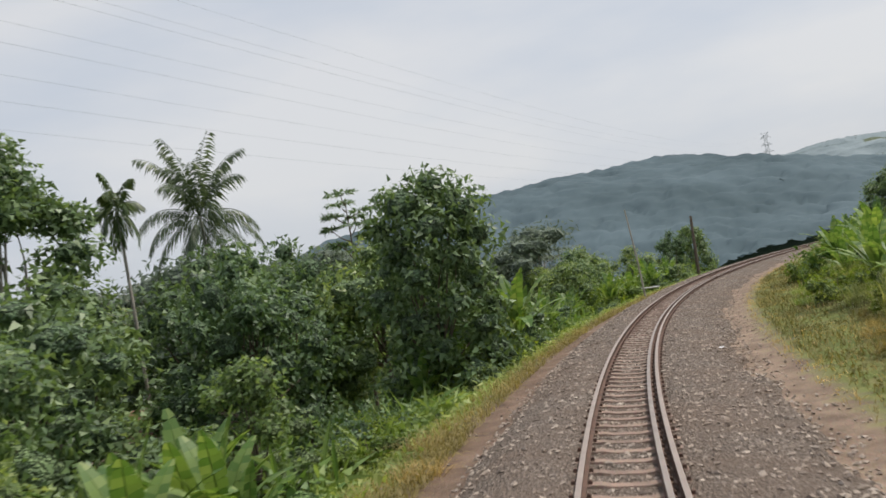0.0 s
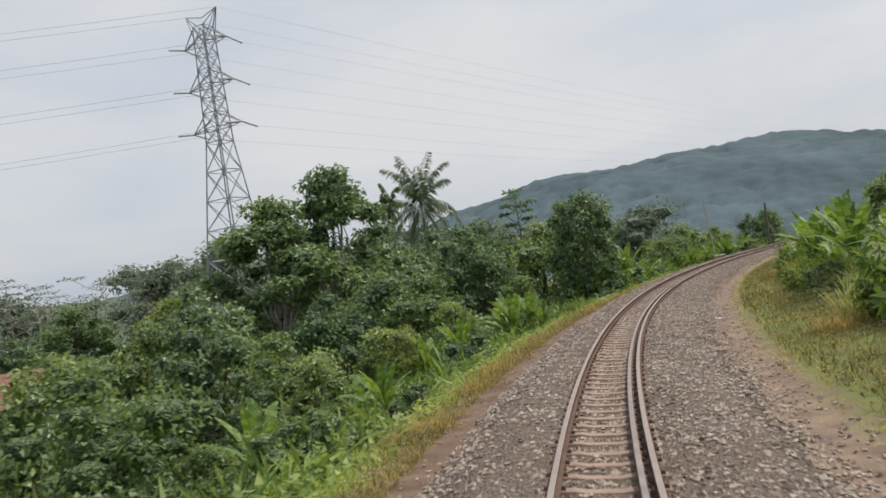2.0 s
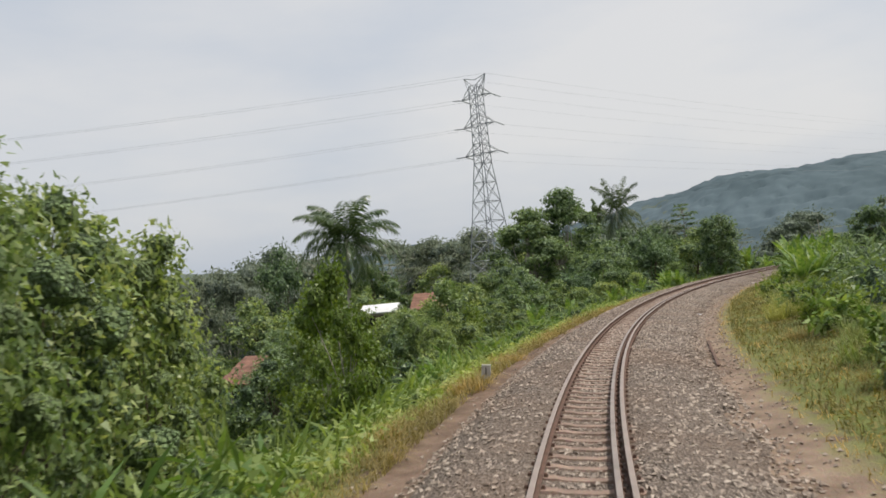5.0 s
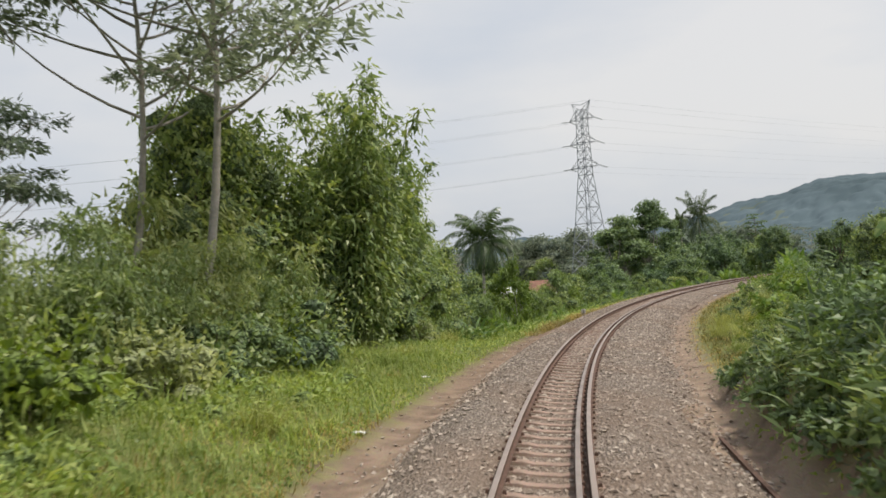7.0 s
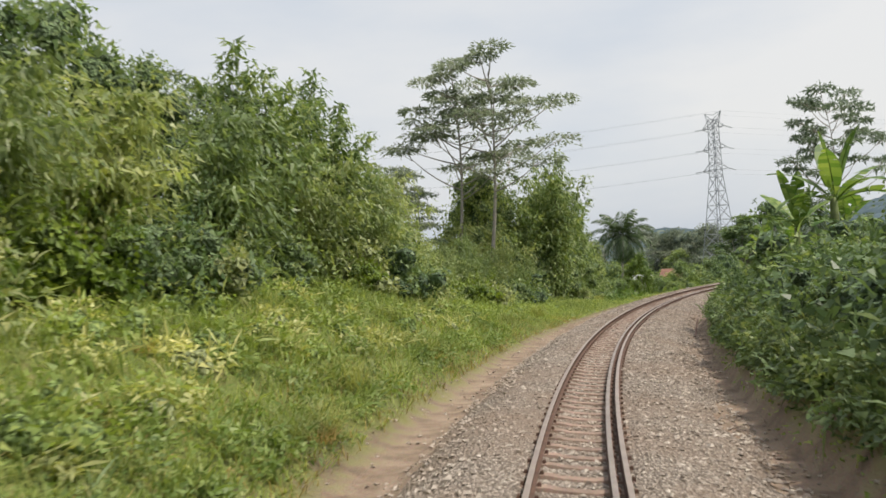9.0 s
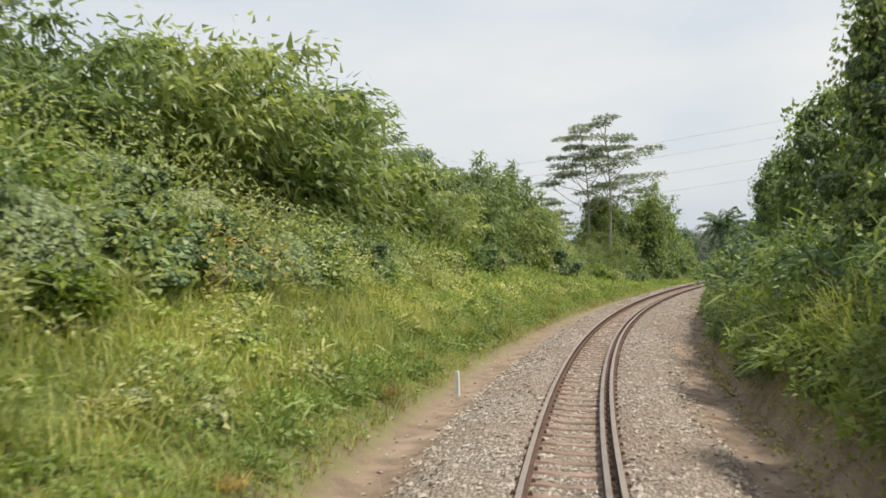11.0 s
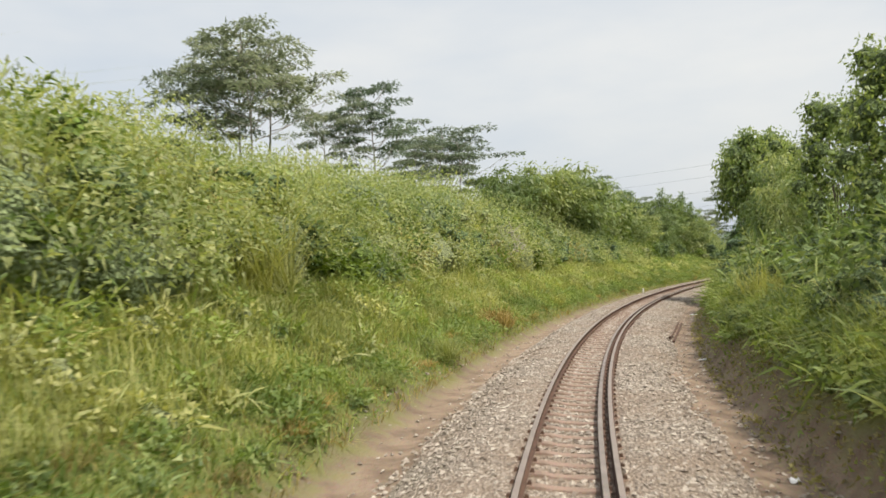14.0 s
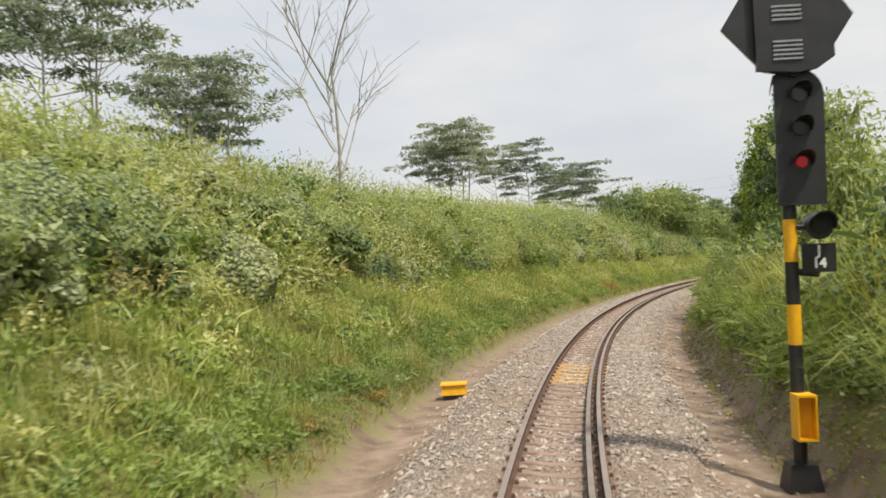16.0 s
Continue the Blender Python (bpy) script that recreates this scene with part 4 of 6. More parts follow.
far_b = broadleaf("broadleaf_tree", "distant round tree, leaves coloured pale for haze", 12.0, 4.6, 25, LEAF_HAZE, BARK_PALE, 2200, 0.42, 0.15, 26)
far_c = broadleaf("broadleaf_tree", "distant broad tree, leaves coloured pale for haze", 10.0, 5.0, 26, LEAF_HAZE, BARK_PALE, 2200, 0.42, 0.1, 26)
layered = umbrella_tree("layered_tree", "slim dark tree with tight stacked leaf layers", 12.0, 1.9, 29, LEAF_DARK, BARK_DARK, pads=20, per=110, clear=0.5)
coconut = palm("coconut_palm", "coconut palm with drooping grey-green fronds", 13.0, 5.0, 30, 31, LEAF_COCONUT, pairs=38, leaflet=0.95, sag=0.85)
coconut_low = palm("coconut_palm", "dark coconut palm with many long drooping fronds", 11.5, 4.4, 40, 33, pairs=36, leaflet=0.9, sag=1.2)
areca = palm("areca_palm", "slim areca palm with a dark compact crown", 12.0, 1.7, 12, 32, LEAF_PALM, 0.02, 0.10, 30, 0.6, 0.95)
ban_a = banana("banana_plant", 41)
ban_b = banana("banana_plant", 42, 3.0, 10)
ban_c = banana("banana_plant", 43, 3.8, 12)
ban_d = banana("banana_plant", 44, 2.7, 10, "tall-stemmed banana plant with spreading torn leaves", stalk=0.6, spread=1.45, blade=0.33)
bam_a = bamboo("bamboo_clump", 51, 10.0, 2.4, 24, 260, LEAF_MID, "tall grey-green bamboo clump with nodding tips", size=0.22)
bam_b = bamboo("bamboo_clump", 52, 7.0, 3.0, 24, 170, size=0.22)
bam_c = bamboo("bamboo_clump", 53, 8.0, 3.6, 26, 230, label="pale green bamboo plumes arching over the verge", tip=0.95, size=0.24)
tuft_a = tuft("grass_tuft", 61, 1.1, 0.6, 150, GRASS_GREEN, "tall bright green grass tuft", 1.1, 0.026)
tuft_b = tuft("grass_tuft", 62, 0.8, 0.55, 140, GRASS_DRY, "dry straw-coloured grass tuft", 1.2, 0.02)
tuft_c = tuft("grass_tuft", 63, 1.9, 0.6, 240, GRASS_TAN, "elephant grass clump with long arching blades", 1.15, 0.022)
TREES, BUSHES, BANANAS = (tree_a, tree_b, tree_d), (bush_a, bush_b, bush_d, bush_e), (ban_a, ban_b, ban_c)
FULL = {tree_a: 9.0, tree_b: 8.0, tree_c: 16.0, tree_d: 6.5, tree_e: 7.0, tree_f: 8.0, tree_g: 6.5, tree_h: 8.0, tree_i: 8.0, tall_a: 15.0, tall_b: 9.0, tall_c: 8.0, coconut: 15.6, coconut_low: 14.6, areca: 13.6, bam_a: 10.0, bam_b: 7.0, bam_c: 7.2, far_a: 14.0, far_b: 12.0, far_c: 10.0, layered: 12.4, tree_j: 9.0, bush_tree: 6.0}


def tree_to(proto, s, u, top, turn=None, wide=1.0):
    """A tree on the ground whose crown ends top metres over the rails."""
    p = place(s, u)
    k = max(2.0, top + float(rail_z(s)) - p.z) / FULL[proto]
    w = wide * k ** 0.75 if k < 1 else wide * k
    m_ = pose(p.x, p.y, p.z, 0, 0, random.uniform(0, 360) if turn is None else turn) @ Matrix.Diagonal((w, w, k, 1))
    if proto not in used:
        used.add(proto)
        proto.matrix_basis = m_
        return proto
    return copy_thing(proto, m_ @ Matrix.Diagonal((*(1 / k_ for k_ in proto.scale), 1)))


# landmarks of the valley side
for proto, s, u, top, wide in (
    (tree_f, 48.8, 7.0, 6.8, 0.98), (tree_c, 51.0, 28.4, 13.2, 1.05), (tree_c, 44.6, 30.0, 10.6, 1.3), (layered, 70.5, 20.9, 11.4, 1.0),
    (coconut, 67.8, 29.4, 13.3, 0.7), (areca, 57.0, 26.4, 11.6, 0.72), (coconut_low, 11.6, 31.8, 10.7, 1.08), (tree_a, 40, 17, 4.4, 1.1), (tree_a, 46, 21, 5.4, 1.1),
    (tree_b, 35, 13.5, 2.6, 1.0), (tree_d, 31, 10.5, 0.9, 1.0), (tree_d, 36, 8.0, 1.6, 0.9), (tree_e, 57, 9.5, 4.0, 1.0), (tree_b, 62, 15, 5.5, 1.0),
    (tree_a, 58, 20, 6.0, 1.0), (tree_e, 78, 9, 2.8, 1.0), (tree_a, 86, 11, 3.5, 1.0), (tree_b, 96, 9, 3.0, 0.9), (tree_a, 104, 7.5, 4.0, 0.8), (tree_e, 112, 8.0, 4.5, 0.9),
    (tree_b, 8, 14, 1.4, 1.0), (tree_d, 14, 10, 0.4, 0.9), (tree_e, 2, 20, 0.5, 1.0), (tree_a, 22, 19, 2.6, 1.0), (tree_a, 28, 24, 4.0, 1.0), (tree_e, 16, 22, 2.0, 0.9),
    (tree_b, -9, 12, 0.2, 0.9), (tree_e, -16, 18, 0.8, 0.9), (tree_d, -24, 13, -0.2, 1.0), (tree_a, -8, 23, 0.6, 0.9), (tree_b, -30, 19, 1.4, 1.0), (bush_tree, -34.5, 7.6, 3.2, 0.6), (bush_tree, -31.5, 9.4, 2.4, 0.7), (tree_i, -38.5, 11.4, 4.6, 0.7), (tree_h, -42, 11.6, 5.6, 0.8), (tree_i, -27, 12, 0.6, 0.7), (tree_h, -20, 14, 0.6, 0.8), (tree_h, -8, 20, 0.8, 0.9),
    (tree_h, 1, 26, 0.4, 0.8), (tree_a, 2.5, 15.5, 0.2, 0.7), (tree_i, 8, 29, 0.0, 0.7), (tree_b, 13, 27, 0.0, 0.8), (tree_a, -6, 25, 0.6, 0.9), (tree_a, -11, 15, -0.4, 0.7), (tree_b, 26, 25.5, 2.2, 0.8),
    (tree_j, -13.0, 11.5, -0.1, 0.62), (tree_j, -10.0, 13.5, 0.2, 0.62), (tree_j, 24.5, 11.0, 0.4, 0.7), (tree_d, 3.5, 17.5, 2.2, 0.8), (tree_d, 7.5, 21, 0.6, 0.8), (bush_tree, -3.0, 13.0, 0.4, 0.7), (tree_e, 9, 26, 0.0, 0.9), (tree_a, 55, 19, 6.2, 0.95), (tree_a, 61, 25, 6.8, 1.0), (tree_a, 51, 16.5, 5.2, 0.8), (tree_a, 66, 23, 7.0, 0.9),
    (tree_h, -22, 22, 1.6, 0.8), (tree_a, -16, 27, 1.6, 0.9), (tree_a, -28, 21, 2.0, 0.9), (tree_b, -12, 37, 2.2, 1.1), (tree_a, -4, 44, 2.6, 1.2), (tree_a, -22, 34, 2.4, 1.1), (tree_b, -30, 40, 3.0, 1.2), (tree_a, -14, 48, 3.0, 1.3), (tree_b, 0, 12, 0.2, 0.9), (tree_d, 6, 9.5, -0.6, 0.9), (tree_a, 12, 17, 0.8, 1.0), (tree_b, 20, 14.5, 1.0, 1.0), (tree_d, -14, 11, -0.8, 1.0), (tree_a, -21, 17, 0.0, 1.0),
    (far_c, 31.3, 60, 9.0, 0.8), (far_c, 27.6, 60, 7.4, 0.8), (far_b, 25.0, 62, 6.4, 0.8), (tree_a, 21.4, 48, 7.8, 0.65), (far_c, 16.2, 50, 5.4, 0.9), (far_c, 21.5, 61, 6.0, 0.9), (far_b, 11.0, 52, 5.0, 0.9), (far_c, 17.5, 66, 5.6, 1.0), (tree_d, 9.8, 24, -0.3, 0.7),
    (tree_b, -4, 17, 0.3, 1.0), (tree_d, 25, 12, 0.4, 1.0), (tree_a, 30, 17, 2.4, 1.0), (tree_e, -26, 24, 1.0, 1.0), (tree_a, -12, 31, 1.0, 1.1), (tree_b, 3, 35, 2.0, 1.1), (tree_e, 24, 41, 3.0, 1.0), (tree_a, -32, 28, 1.6, 1.1),
):
    tree_to(proto, s, u, top, wide=wide)
# scattered trees further down and on
for i in range(38):
    s, u = random.uniform(-30, 150), random.uniform(26, 105)
    if 5 < s < 34 and 24 < u < 46 or 57 < s < 66 and 44 < u < 54 or s < 40 and u < 34:
        continue
    top = random.uniform(-0.5, 2.5) + (2.5 if s > 60 else 0) + (u - 24) * 0.03
    tree_to(random.choice(TREES + (tree_a, tree_b)), s, u, top, wide=1.15)
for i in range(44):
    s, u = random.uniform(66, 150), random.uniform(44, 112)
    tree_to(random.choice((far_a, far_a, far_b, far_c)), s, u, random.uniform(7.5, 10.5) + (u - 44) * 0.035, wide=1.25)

# verge with bamboo, shrubs and two tall trees
for proto, s, u, top, wide in (
    (bam_a, -57.4, 8.0, 13.2, 0.85), (bam_a, -55.6, 8.8, 10.6, 0.9), (bam_c, -55.0, 9.6, 7.0, 0.62), (bam_a, -59.8, 10.6, 10.8, 1.0), (bam_c, -60.5, 11.0, 8.2, 0.72), (tree_i, -62.4, 12.2, 9.4, 0.8), (bam_c, -64.0, 12.4, 8.6, 0.75), (tree_h, -58.6, 9.8, 6.4, 0.62),
    (bam_b, -62.2, 8.8, 4.2, 0.6), (bam_b, -66.0, 9.4, 5.2, 0.6), (bam_b, -69.0, 9.4, 4.6, 0.62), (bam_b, -72.0, 10.0, 5.6, 0.62), (bam_b, -76.0, 10.4, 5.2, 0.66),
    (tall_a, -66.5, 10.3, 16.4, 1.25), (tall_a, -66.8, 12.4, 15.4, 1.15), (tree_h, -61, 12.0, 8.6, 0.8), (tall_c, -74.0, 13.0, 8.6, 0.8), (tall_b, -70.0, 14.5, 7.8, 0.9),
    (bam_a, -53, 8.8, 11.0, 0.85), (tree_h, -49, 10.4, 7.6, 0.8), (tree_i, -46, 10.4, 5.8, 0.75), (tree_h, -54, 9.5, 9.0, 0.85),
    (bam_b, -64.5, 9.2, 4.9, 0.6), (bam_b, -67.3, 9.8, 5.0, 0.7), (bam_b, -70.5, 9.6, 5.2, 0.66), (bam_c, -74.0, 10.2, 5.6, 0.55), (bam_c, -77, 10.6, 5.6, 0.6), (bam_c, -80.5, 10.6, 7.0, 0.66),
    (tall_c, -79, 15, 8.6, 1.0), (bam_c, -84.2, 9.8, 9.6, 0.76), (bam_c, -87.3, 9.8, 9.4, 0.7), (bam_a, -89.0, 10.0, 12.0, 0.85), (bam_a, -92.5, 11.0, 12.4, 0.9), (tree_e, -82, 13, 7.6, 0.8),
    (bam_c, -90.5, 10.2, 10.0, 0.75), (tree_h, -93.5, 11.4, 8.2, 0.8), (bam_c, -95.0, 10.4, 10.4, 0.78), (tree_h, -98, 12.0, 9.0, 0.8), (bam_c, -101, 10.6, 9.6, 0.8), (bam_c, -105, 10.6, 9.0, 0.75), (tree_g, -107.5, 11.4, 8.8, 0.8), (bam_c, -110, 12.0, 13.0, 0.95), (bam_c, -114, 12.5, 14.2, 1.0), (bam_c, -118.5, 12.8, 15.0, 1.0),
    (tree_e, -99, 13.5, 10.4, 0.8), (tree_b, -109, 13.6, 10.0, 0.8), (tall_b, -92, 14.5, 9.6, 1.0), (tall_b, -106, 15.0, 11.5, 1.0),
    (bam_c, -123, 13.6, 14.6, 1.0), (bam_c, -127.5, 14.8, 13.6, 1.0), (bam_c, -116, 15.0, 14.8, 1.0),
):
    tree_to(proto, s, u, top, wide=wide)
# trees on the crest of the cutting
for proto, s, u, top, wide in (
    (tall_b, -152.5, 20.6, 16.2, 1.1), (tall_c, -156.8, 19.0, 15.8, 1.05), (tall_b, -155.0, 22.5, 14.4, 1.0), (tall_c, -140.5, 19.6, 16.0, 0.95), (tall_b, -142.0, 22.0, 14.4, 0.9),
    (tall_b, -129.4, 18.2, 14.4, 1.15), (tall_c, -126.0, 20.5, 13.8, 1.2), (tall_c, -133.5, 19.5, 13.0, 1.0),
    (tall_b, -187.0, 20.9, 15.0, 1.05), (tall_c, -190.5, 20.0, 14.2, 1.05), (tall_c, -184.0, 23.5, 13.2, 1.0), (tall_b, -199.5, 18.5, 15.6, 1.0), (tall_c, -205, 16.0, 13.0, 1.0),
):
    tree_to(proto, s, u, top, wide=wide)

# inner side: bananas on the shoulder, then a dense hedge-like bank
for i in range(46):
    s = -12 + i * 2.2 + random.uniform(-1, 1)
    u = -7.3 - 2.4 * random.random() ** 1.2 - 0.8 * float(smooth(60, 90, s))
    stand(random.choice(BANANAS), s, u, random.uniform(0.65, 0.95))
for i in range(70):
    s = -62 + i * 2.3 + random.uniform(-1.2, 1.2)
    u = -7.0 - 1.6 * random.random() - 1.0 * float(smooth(60, 90, s))
    stand(random.choice((bush_d, bush_a, bush_f, tuft_c, tuft_c)), s, u + 0.6, random.uniform(0.55, 0.85), stretch=1.1, sink=0.1)
for s, u, k, turn in ((-75.5, -6.1, 0.82, 40), (-74.4, -7.0, 0.66, 160), (-86.7, -6.4, 1.12, 100), (-87.6, -7.5, 1.35, 220), (-82.5, -8.6, 0.9, 10)):
    stand(ban_d, s, u, k, turn)
for proto, s, u, top, wide in (
    (tree_h, -58, -9.5, 3.6, 0.7), (tree_b, -50, -12, 4.4, 0.8), (tree_a, -40, -11, 4.0, 0.9), (tree_b, -34, -17, 5.0, 1.0), (tree_a, -20, -12, 4.2, 0.9), (tree_a, -2, -12.5, 4.6, 0.9), (tree_b, 4, -18, 5.2, 1.0),
    (tree_a, 20, -12, 4.8, 0.9), (tree_a, 38, -13, 4.6, 0.9), (tree_b, 52, -13, 4.6, 0.9), (tree_a, -64, -13, 4.6, 0.9), (tree_b, -45, -18, 5.6, 1.0), (tree_a, -26, -20, 6.0, 1.1), (tree_a, 12, -21, 6.0, 1.1), (tree_a, 90, -12, 5.2, 0.9),
    (tree_a, 78, -12, 5.0, 0.9), (tree_a, 62, -13, 3.8, 0.9), (tree_b, 44, -14, 4.0, 1.0), (tree_a, 30, -14, 3.6, 1.0), (tree_b, 12, -15, 3.8, 1.0), (tree_a, -10, -14, 3.6, 1.0), (tree_b, -30, -13, 3.6, 1.0),
    (tall_c, -80.5, -8.4, 9.2, 0.75), (bam_a, -103.5, -7.0, 8.6, 0.6), (tree_h, -97, -8.0, 5.6, 0.7), (tree_e, -103, -7.4, 5.8, 0.7), (tree_h, -110, -7.0, 6.5, 0.7), (tree_a, -117, -7.4, 7.0, 0.7), (tree_e, -124, -6.8, 7.0, 0.75),
    (tree_h, -131, -6.8, 8.0, 0.75), (tree_h, -138.5, -6.4, 7.6, 0.8), (tree_j, -143.4, -6.3, 9.4, 0.82), (bam_b, -147.0, -7.6, 8.4, 0.6), (tree_i, -151, -7.4, 8.0, 0.75), (bam_b, -156, -6.6, 7.8, 0.62), (bam_b, -161, -6.8, 7.6, 0.62), (bam_b, -166, -6.8, 7.0, 0.62),
    (tree_i, -171, -7.0, 6.8, 0.75), (tree_i, -177, -7.0, 7.0, 0.75), (tree_h, -183, -6.8, 6.8, 0.75), (tree_g, -189, -7.4, 8.0, 0.8), (tree_h, -196, -7.6, 8.0, 0.8), (bam_b, -203, -7.4, 8.4, 0.75),
    (bam_b, -211, -7.4, 7.4, 0.7), (bam_b, -217, -7.6, 7.8, 0.7), (tree_g, -221, -7.6, 6.5, 0.8), (tree_g, -227, -8.0, 6.5, 0.8),
):
    tree_to(proto, s, u, top, wide=wide)
for i in range(52):
    s = -70.5 - i * 3.05 + random.uniform(-0.6, 0.6)
    low = i % 4 != 3
    u = -4.8 - random.random() * 0.6 if low else -5.8 - random.random() * 1.6
    k = (random.uniform(0.55, 0.75) if low else random.uniform(1.0, 1.4)) * (0.62 if s > -90 else 1)
    light = s < -120
    stand(random.choice((bush_a, bush_d, bush_a, bush_b, bush_c, bush_a) if light else (bush_b, bush_e, bush_e, bush_a, bush_b, bush_e)), s, u, k, stretch=random.uniform(0.95, 1.3), sink=0.2)
for i in range(44):
    s = random.uniform(-228, -128)
    stand(random.choice((tuft_c, tuft_c, tuft_a, tuft_b)), s, -4.6 - random.random() * 1.0, random.uniform(0.5, 0.85))
for s, u, k in ((-144, -4.7, 1.0), (-155, -4.9, 0.9), (-186, -4.8, 1.0), (-196, -4.9, 1.0), (-207, -5.0, 1.0), (-212, -5.2, 1.1), (-215, -5.4, 1.2)):
    stand(tuft_c, s, u, k)
for i in range(40):
    s = random.uniform(-67, 60)
    stand(random.choice((tuft_a, tuft_c, tuft_b, tuft_b)), s, -5.2 - random.random() * 2.2, random.uniform(0.4, 0.85))
for i in range(26):
    stand(random.choice((tuft_a, tuft_a, tuft_c)), random.uniform(-64, -44), -4.6 - random.random() * 2.3, random.uniform(0.4, 0.6))
for i in range(12):
    stand(random.choice((bush_d, bush_d, bush_a)), -46 - i * 1.7 + random.uniform(-0.6, 0.6), -5.2 - random.random() * 1.6, random.uniform(0.4, 0.6), sink=0.1)
for i in range(12):
    stand(random.choice((bush_a, bush_d, bush_b)), random.uniform(-44, 40), -6.4 - random.random() * 3, random.uniform(0.6, 0.9))

# bushes: embankment slope, verge, cutting
for i in range(58):
    s = random.uniform(-45, 100)
    u = 5.2 + random.random() ** 1.3 * 10
    k = random.uniform(0.5, 0.9) * (0.75 if u < 6.5 else 1.1)
    stand(random.choice(BUSHES), s, u, k)
for s, u, k in ((12, 29, 1.9), (16, 29.5, 1.8), (19, 26, 1.7), (24, 26.5, 1.9), (8, 31, 1.8), (-6, 24.5, 1.9), (-1, 24, 1.8), (-15, 11.4, 1.2), (-18, 11.8, 1.2), (4, 27, 1.9), (-10, 26, 1.9)):
    stand(random.choice((bush_b, bush_a, bush_e)), s, u, k, stretch=1.3)
for i in range(12):
    s = random.uniform(-5, 50)
    stand(random.choice(BANANAS), s, 6.2 + random.random() * 5, random.uniform(0.55, 0.95))
for i in range(26):
    s = 52 + i * 2.5 + random.uniform(-1, 1)
    stand(random.choice(BANANAS), s, 5.6 + random.random() * 3.5, random.uniform(0.8, 1.25))
for i in range(16):
    s = 50 + i * 4 + random.uniform(-1, 1)
    stand(random.choice((bush_a, bush_b, bush_d)), s, 5.6 + random.random() * 3, random.uniform(1.0, 1.6))
for s, u, k in ((33.5, 8.2, 1.05), (35, 9.0, 0.95), (26.5, 8.6, 1.0), (24.5, 9.6, 1.1), (29.6, 6.8, 0.95), (31.2, 6.3, 0.85), (30.6, 5.6, 0.6), (84, 6, 0.9), (88, 6.5, 0.9), (92, 6.2, 0.8)):
    stand(random.choice(BANANAS), s, u, k)
for i in range(44):
    s = random.uniform(-122, -48)
    u = 7.8 + random.random() * 2.0 + (0.8 if s < -90 else 0)
    stand(random.choice((bush_a, bush_d, bush_c, bush_a, bush_b)), s, u, random.uniform(0.7, 1.15), stretch=1.15)


def scrub(name, count, s0, s1, u_of, low, high, leaf, label, seed, per=260, size=0.17, shoots=True):
    """A tangle of low lumps of leaves over a slope."""
    r = np.random.default_rng(seed)
    g_ = Geo()
    s_ = r.uniform(s0, s1, count)
    u_ = u_of(r, count)
    x_, y_ = plan(s_, u_)
    hz = r.uniform(low, high, count)
    c_ = np.stack([x_, y_, ground_z(x_, y_)], -1)
    d = unit(r.normal(0, 1, (count, per, 3)))
    d[..., 2] = np.abs(d[..., 2]) * 1.0 - 0.1
    rad = hz[:, None, None] * np.array([1.15, 1.15, 1.0])
    p_ = c_[:, None] + d * rad * r.uniform(0.72, 1.06, (count, per, 1))
    leaves(g_, p_.reshape(-1, 3), d.reshape(-1, 3) * 0.6 + [0, 0, 0.3], size * 1.15, size * 0.72, r, 0.3, small=True, face=d.reshape(-1, 3))
    few = per // 3
    q_ = c_[:, None] + d[:, :few] * rad * r.uniform(0.4, 0.78, (count, few, 1))
    leaves(g_, q_.reshape(-1, 3), d[:, :few].reshape(-1, 3), size * 1.5, size * 0.85, r, 0.3, small=True)
    long = max(6, per // 9) if shoots else 2
    w_ = c_[:, None] + d[:, -long:] * rad * r.uniform(0.75, 1.0, (count, long, 1))
    leaves(g_, w_.reshape(-1, 3), d[:, -long:].reshape(-1, 3) + [0, 0, 0.5], size * 5.0, size * 0.45, r, 0.25, small=False)
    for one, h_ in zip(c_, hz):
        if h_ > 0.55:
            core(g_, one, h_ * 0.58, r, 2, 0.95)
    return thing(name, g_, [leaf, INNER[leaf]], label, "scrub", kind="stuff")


scrub("hillside_scrub", 130, -228, -112, lambda r, k: 8.4 + r.random(k) * 8, 0.8, 2.8, LEAF_OLIVE, "olive and yellowish scrub over the cutting slope", 81, 800, 0.115)
scrub("hillside_scrub", 110, -228, -108, lambda r, k: 8.6 + r.random(k) * 8, 0.8, 3.0, LEAF_BAMBOO, "green leafy scrub over the cutting slope", 82, 800, 0.12)
scrub("hillside_scrub", 44, -228, -112, lambda r, k: 7.9 + r.random(k) * 7, 0.6, 1.8, LEAF_DRY, "straw-coloured dry creepers over the cutting slope", 88, 280, 0.115)
scrub("hillside_scrub", 50, -228, -112, lambda r, k: 8.2 + r.random(k) * 7, 0.8, 1.8, LEAF_BRIGHT, "bright green creepers over the cutting slope", 83, 340, 0.13)
scrub("hillside_scrub", 40, -228, -112, lambda r, k: 8.0 + r.random(k) * 5, 0.9, 2.0, LEAF_MID, "dark leafy shrubs in the cutting slope", 89, 360, 0.13)
scrub("hillside_scrub", 26, -168, -138, lambda r, k: 10.5 + r.random(k) * 4, 2.0, 3.4, LEAF_BAMBOO, "tall pale green scrub on the crest of the cutting", 107, 420, 0.15)
scrub("valley_thicket", 280, -60, 130, lambda r, k: 30 + r.random(k) * 90, 1.5, 3.6, LEAF_MID, "green thickets over the valley floor", 108, 70, 0.8)
scrub("verge_herbs", 300, -230, -66, lambda r, k: 5.6 + r.random(k) * 3.4, 0.25, 0.75, WEED, "knee-high leafy green herbs on the slope", 101, 110, 0.12)
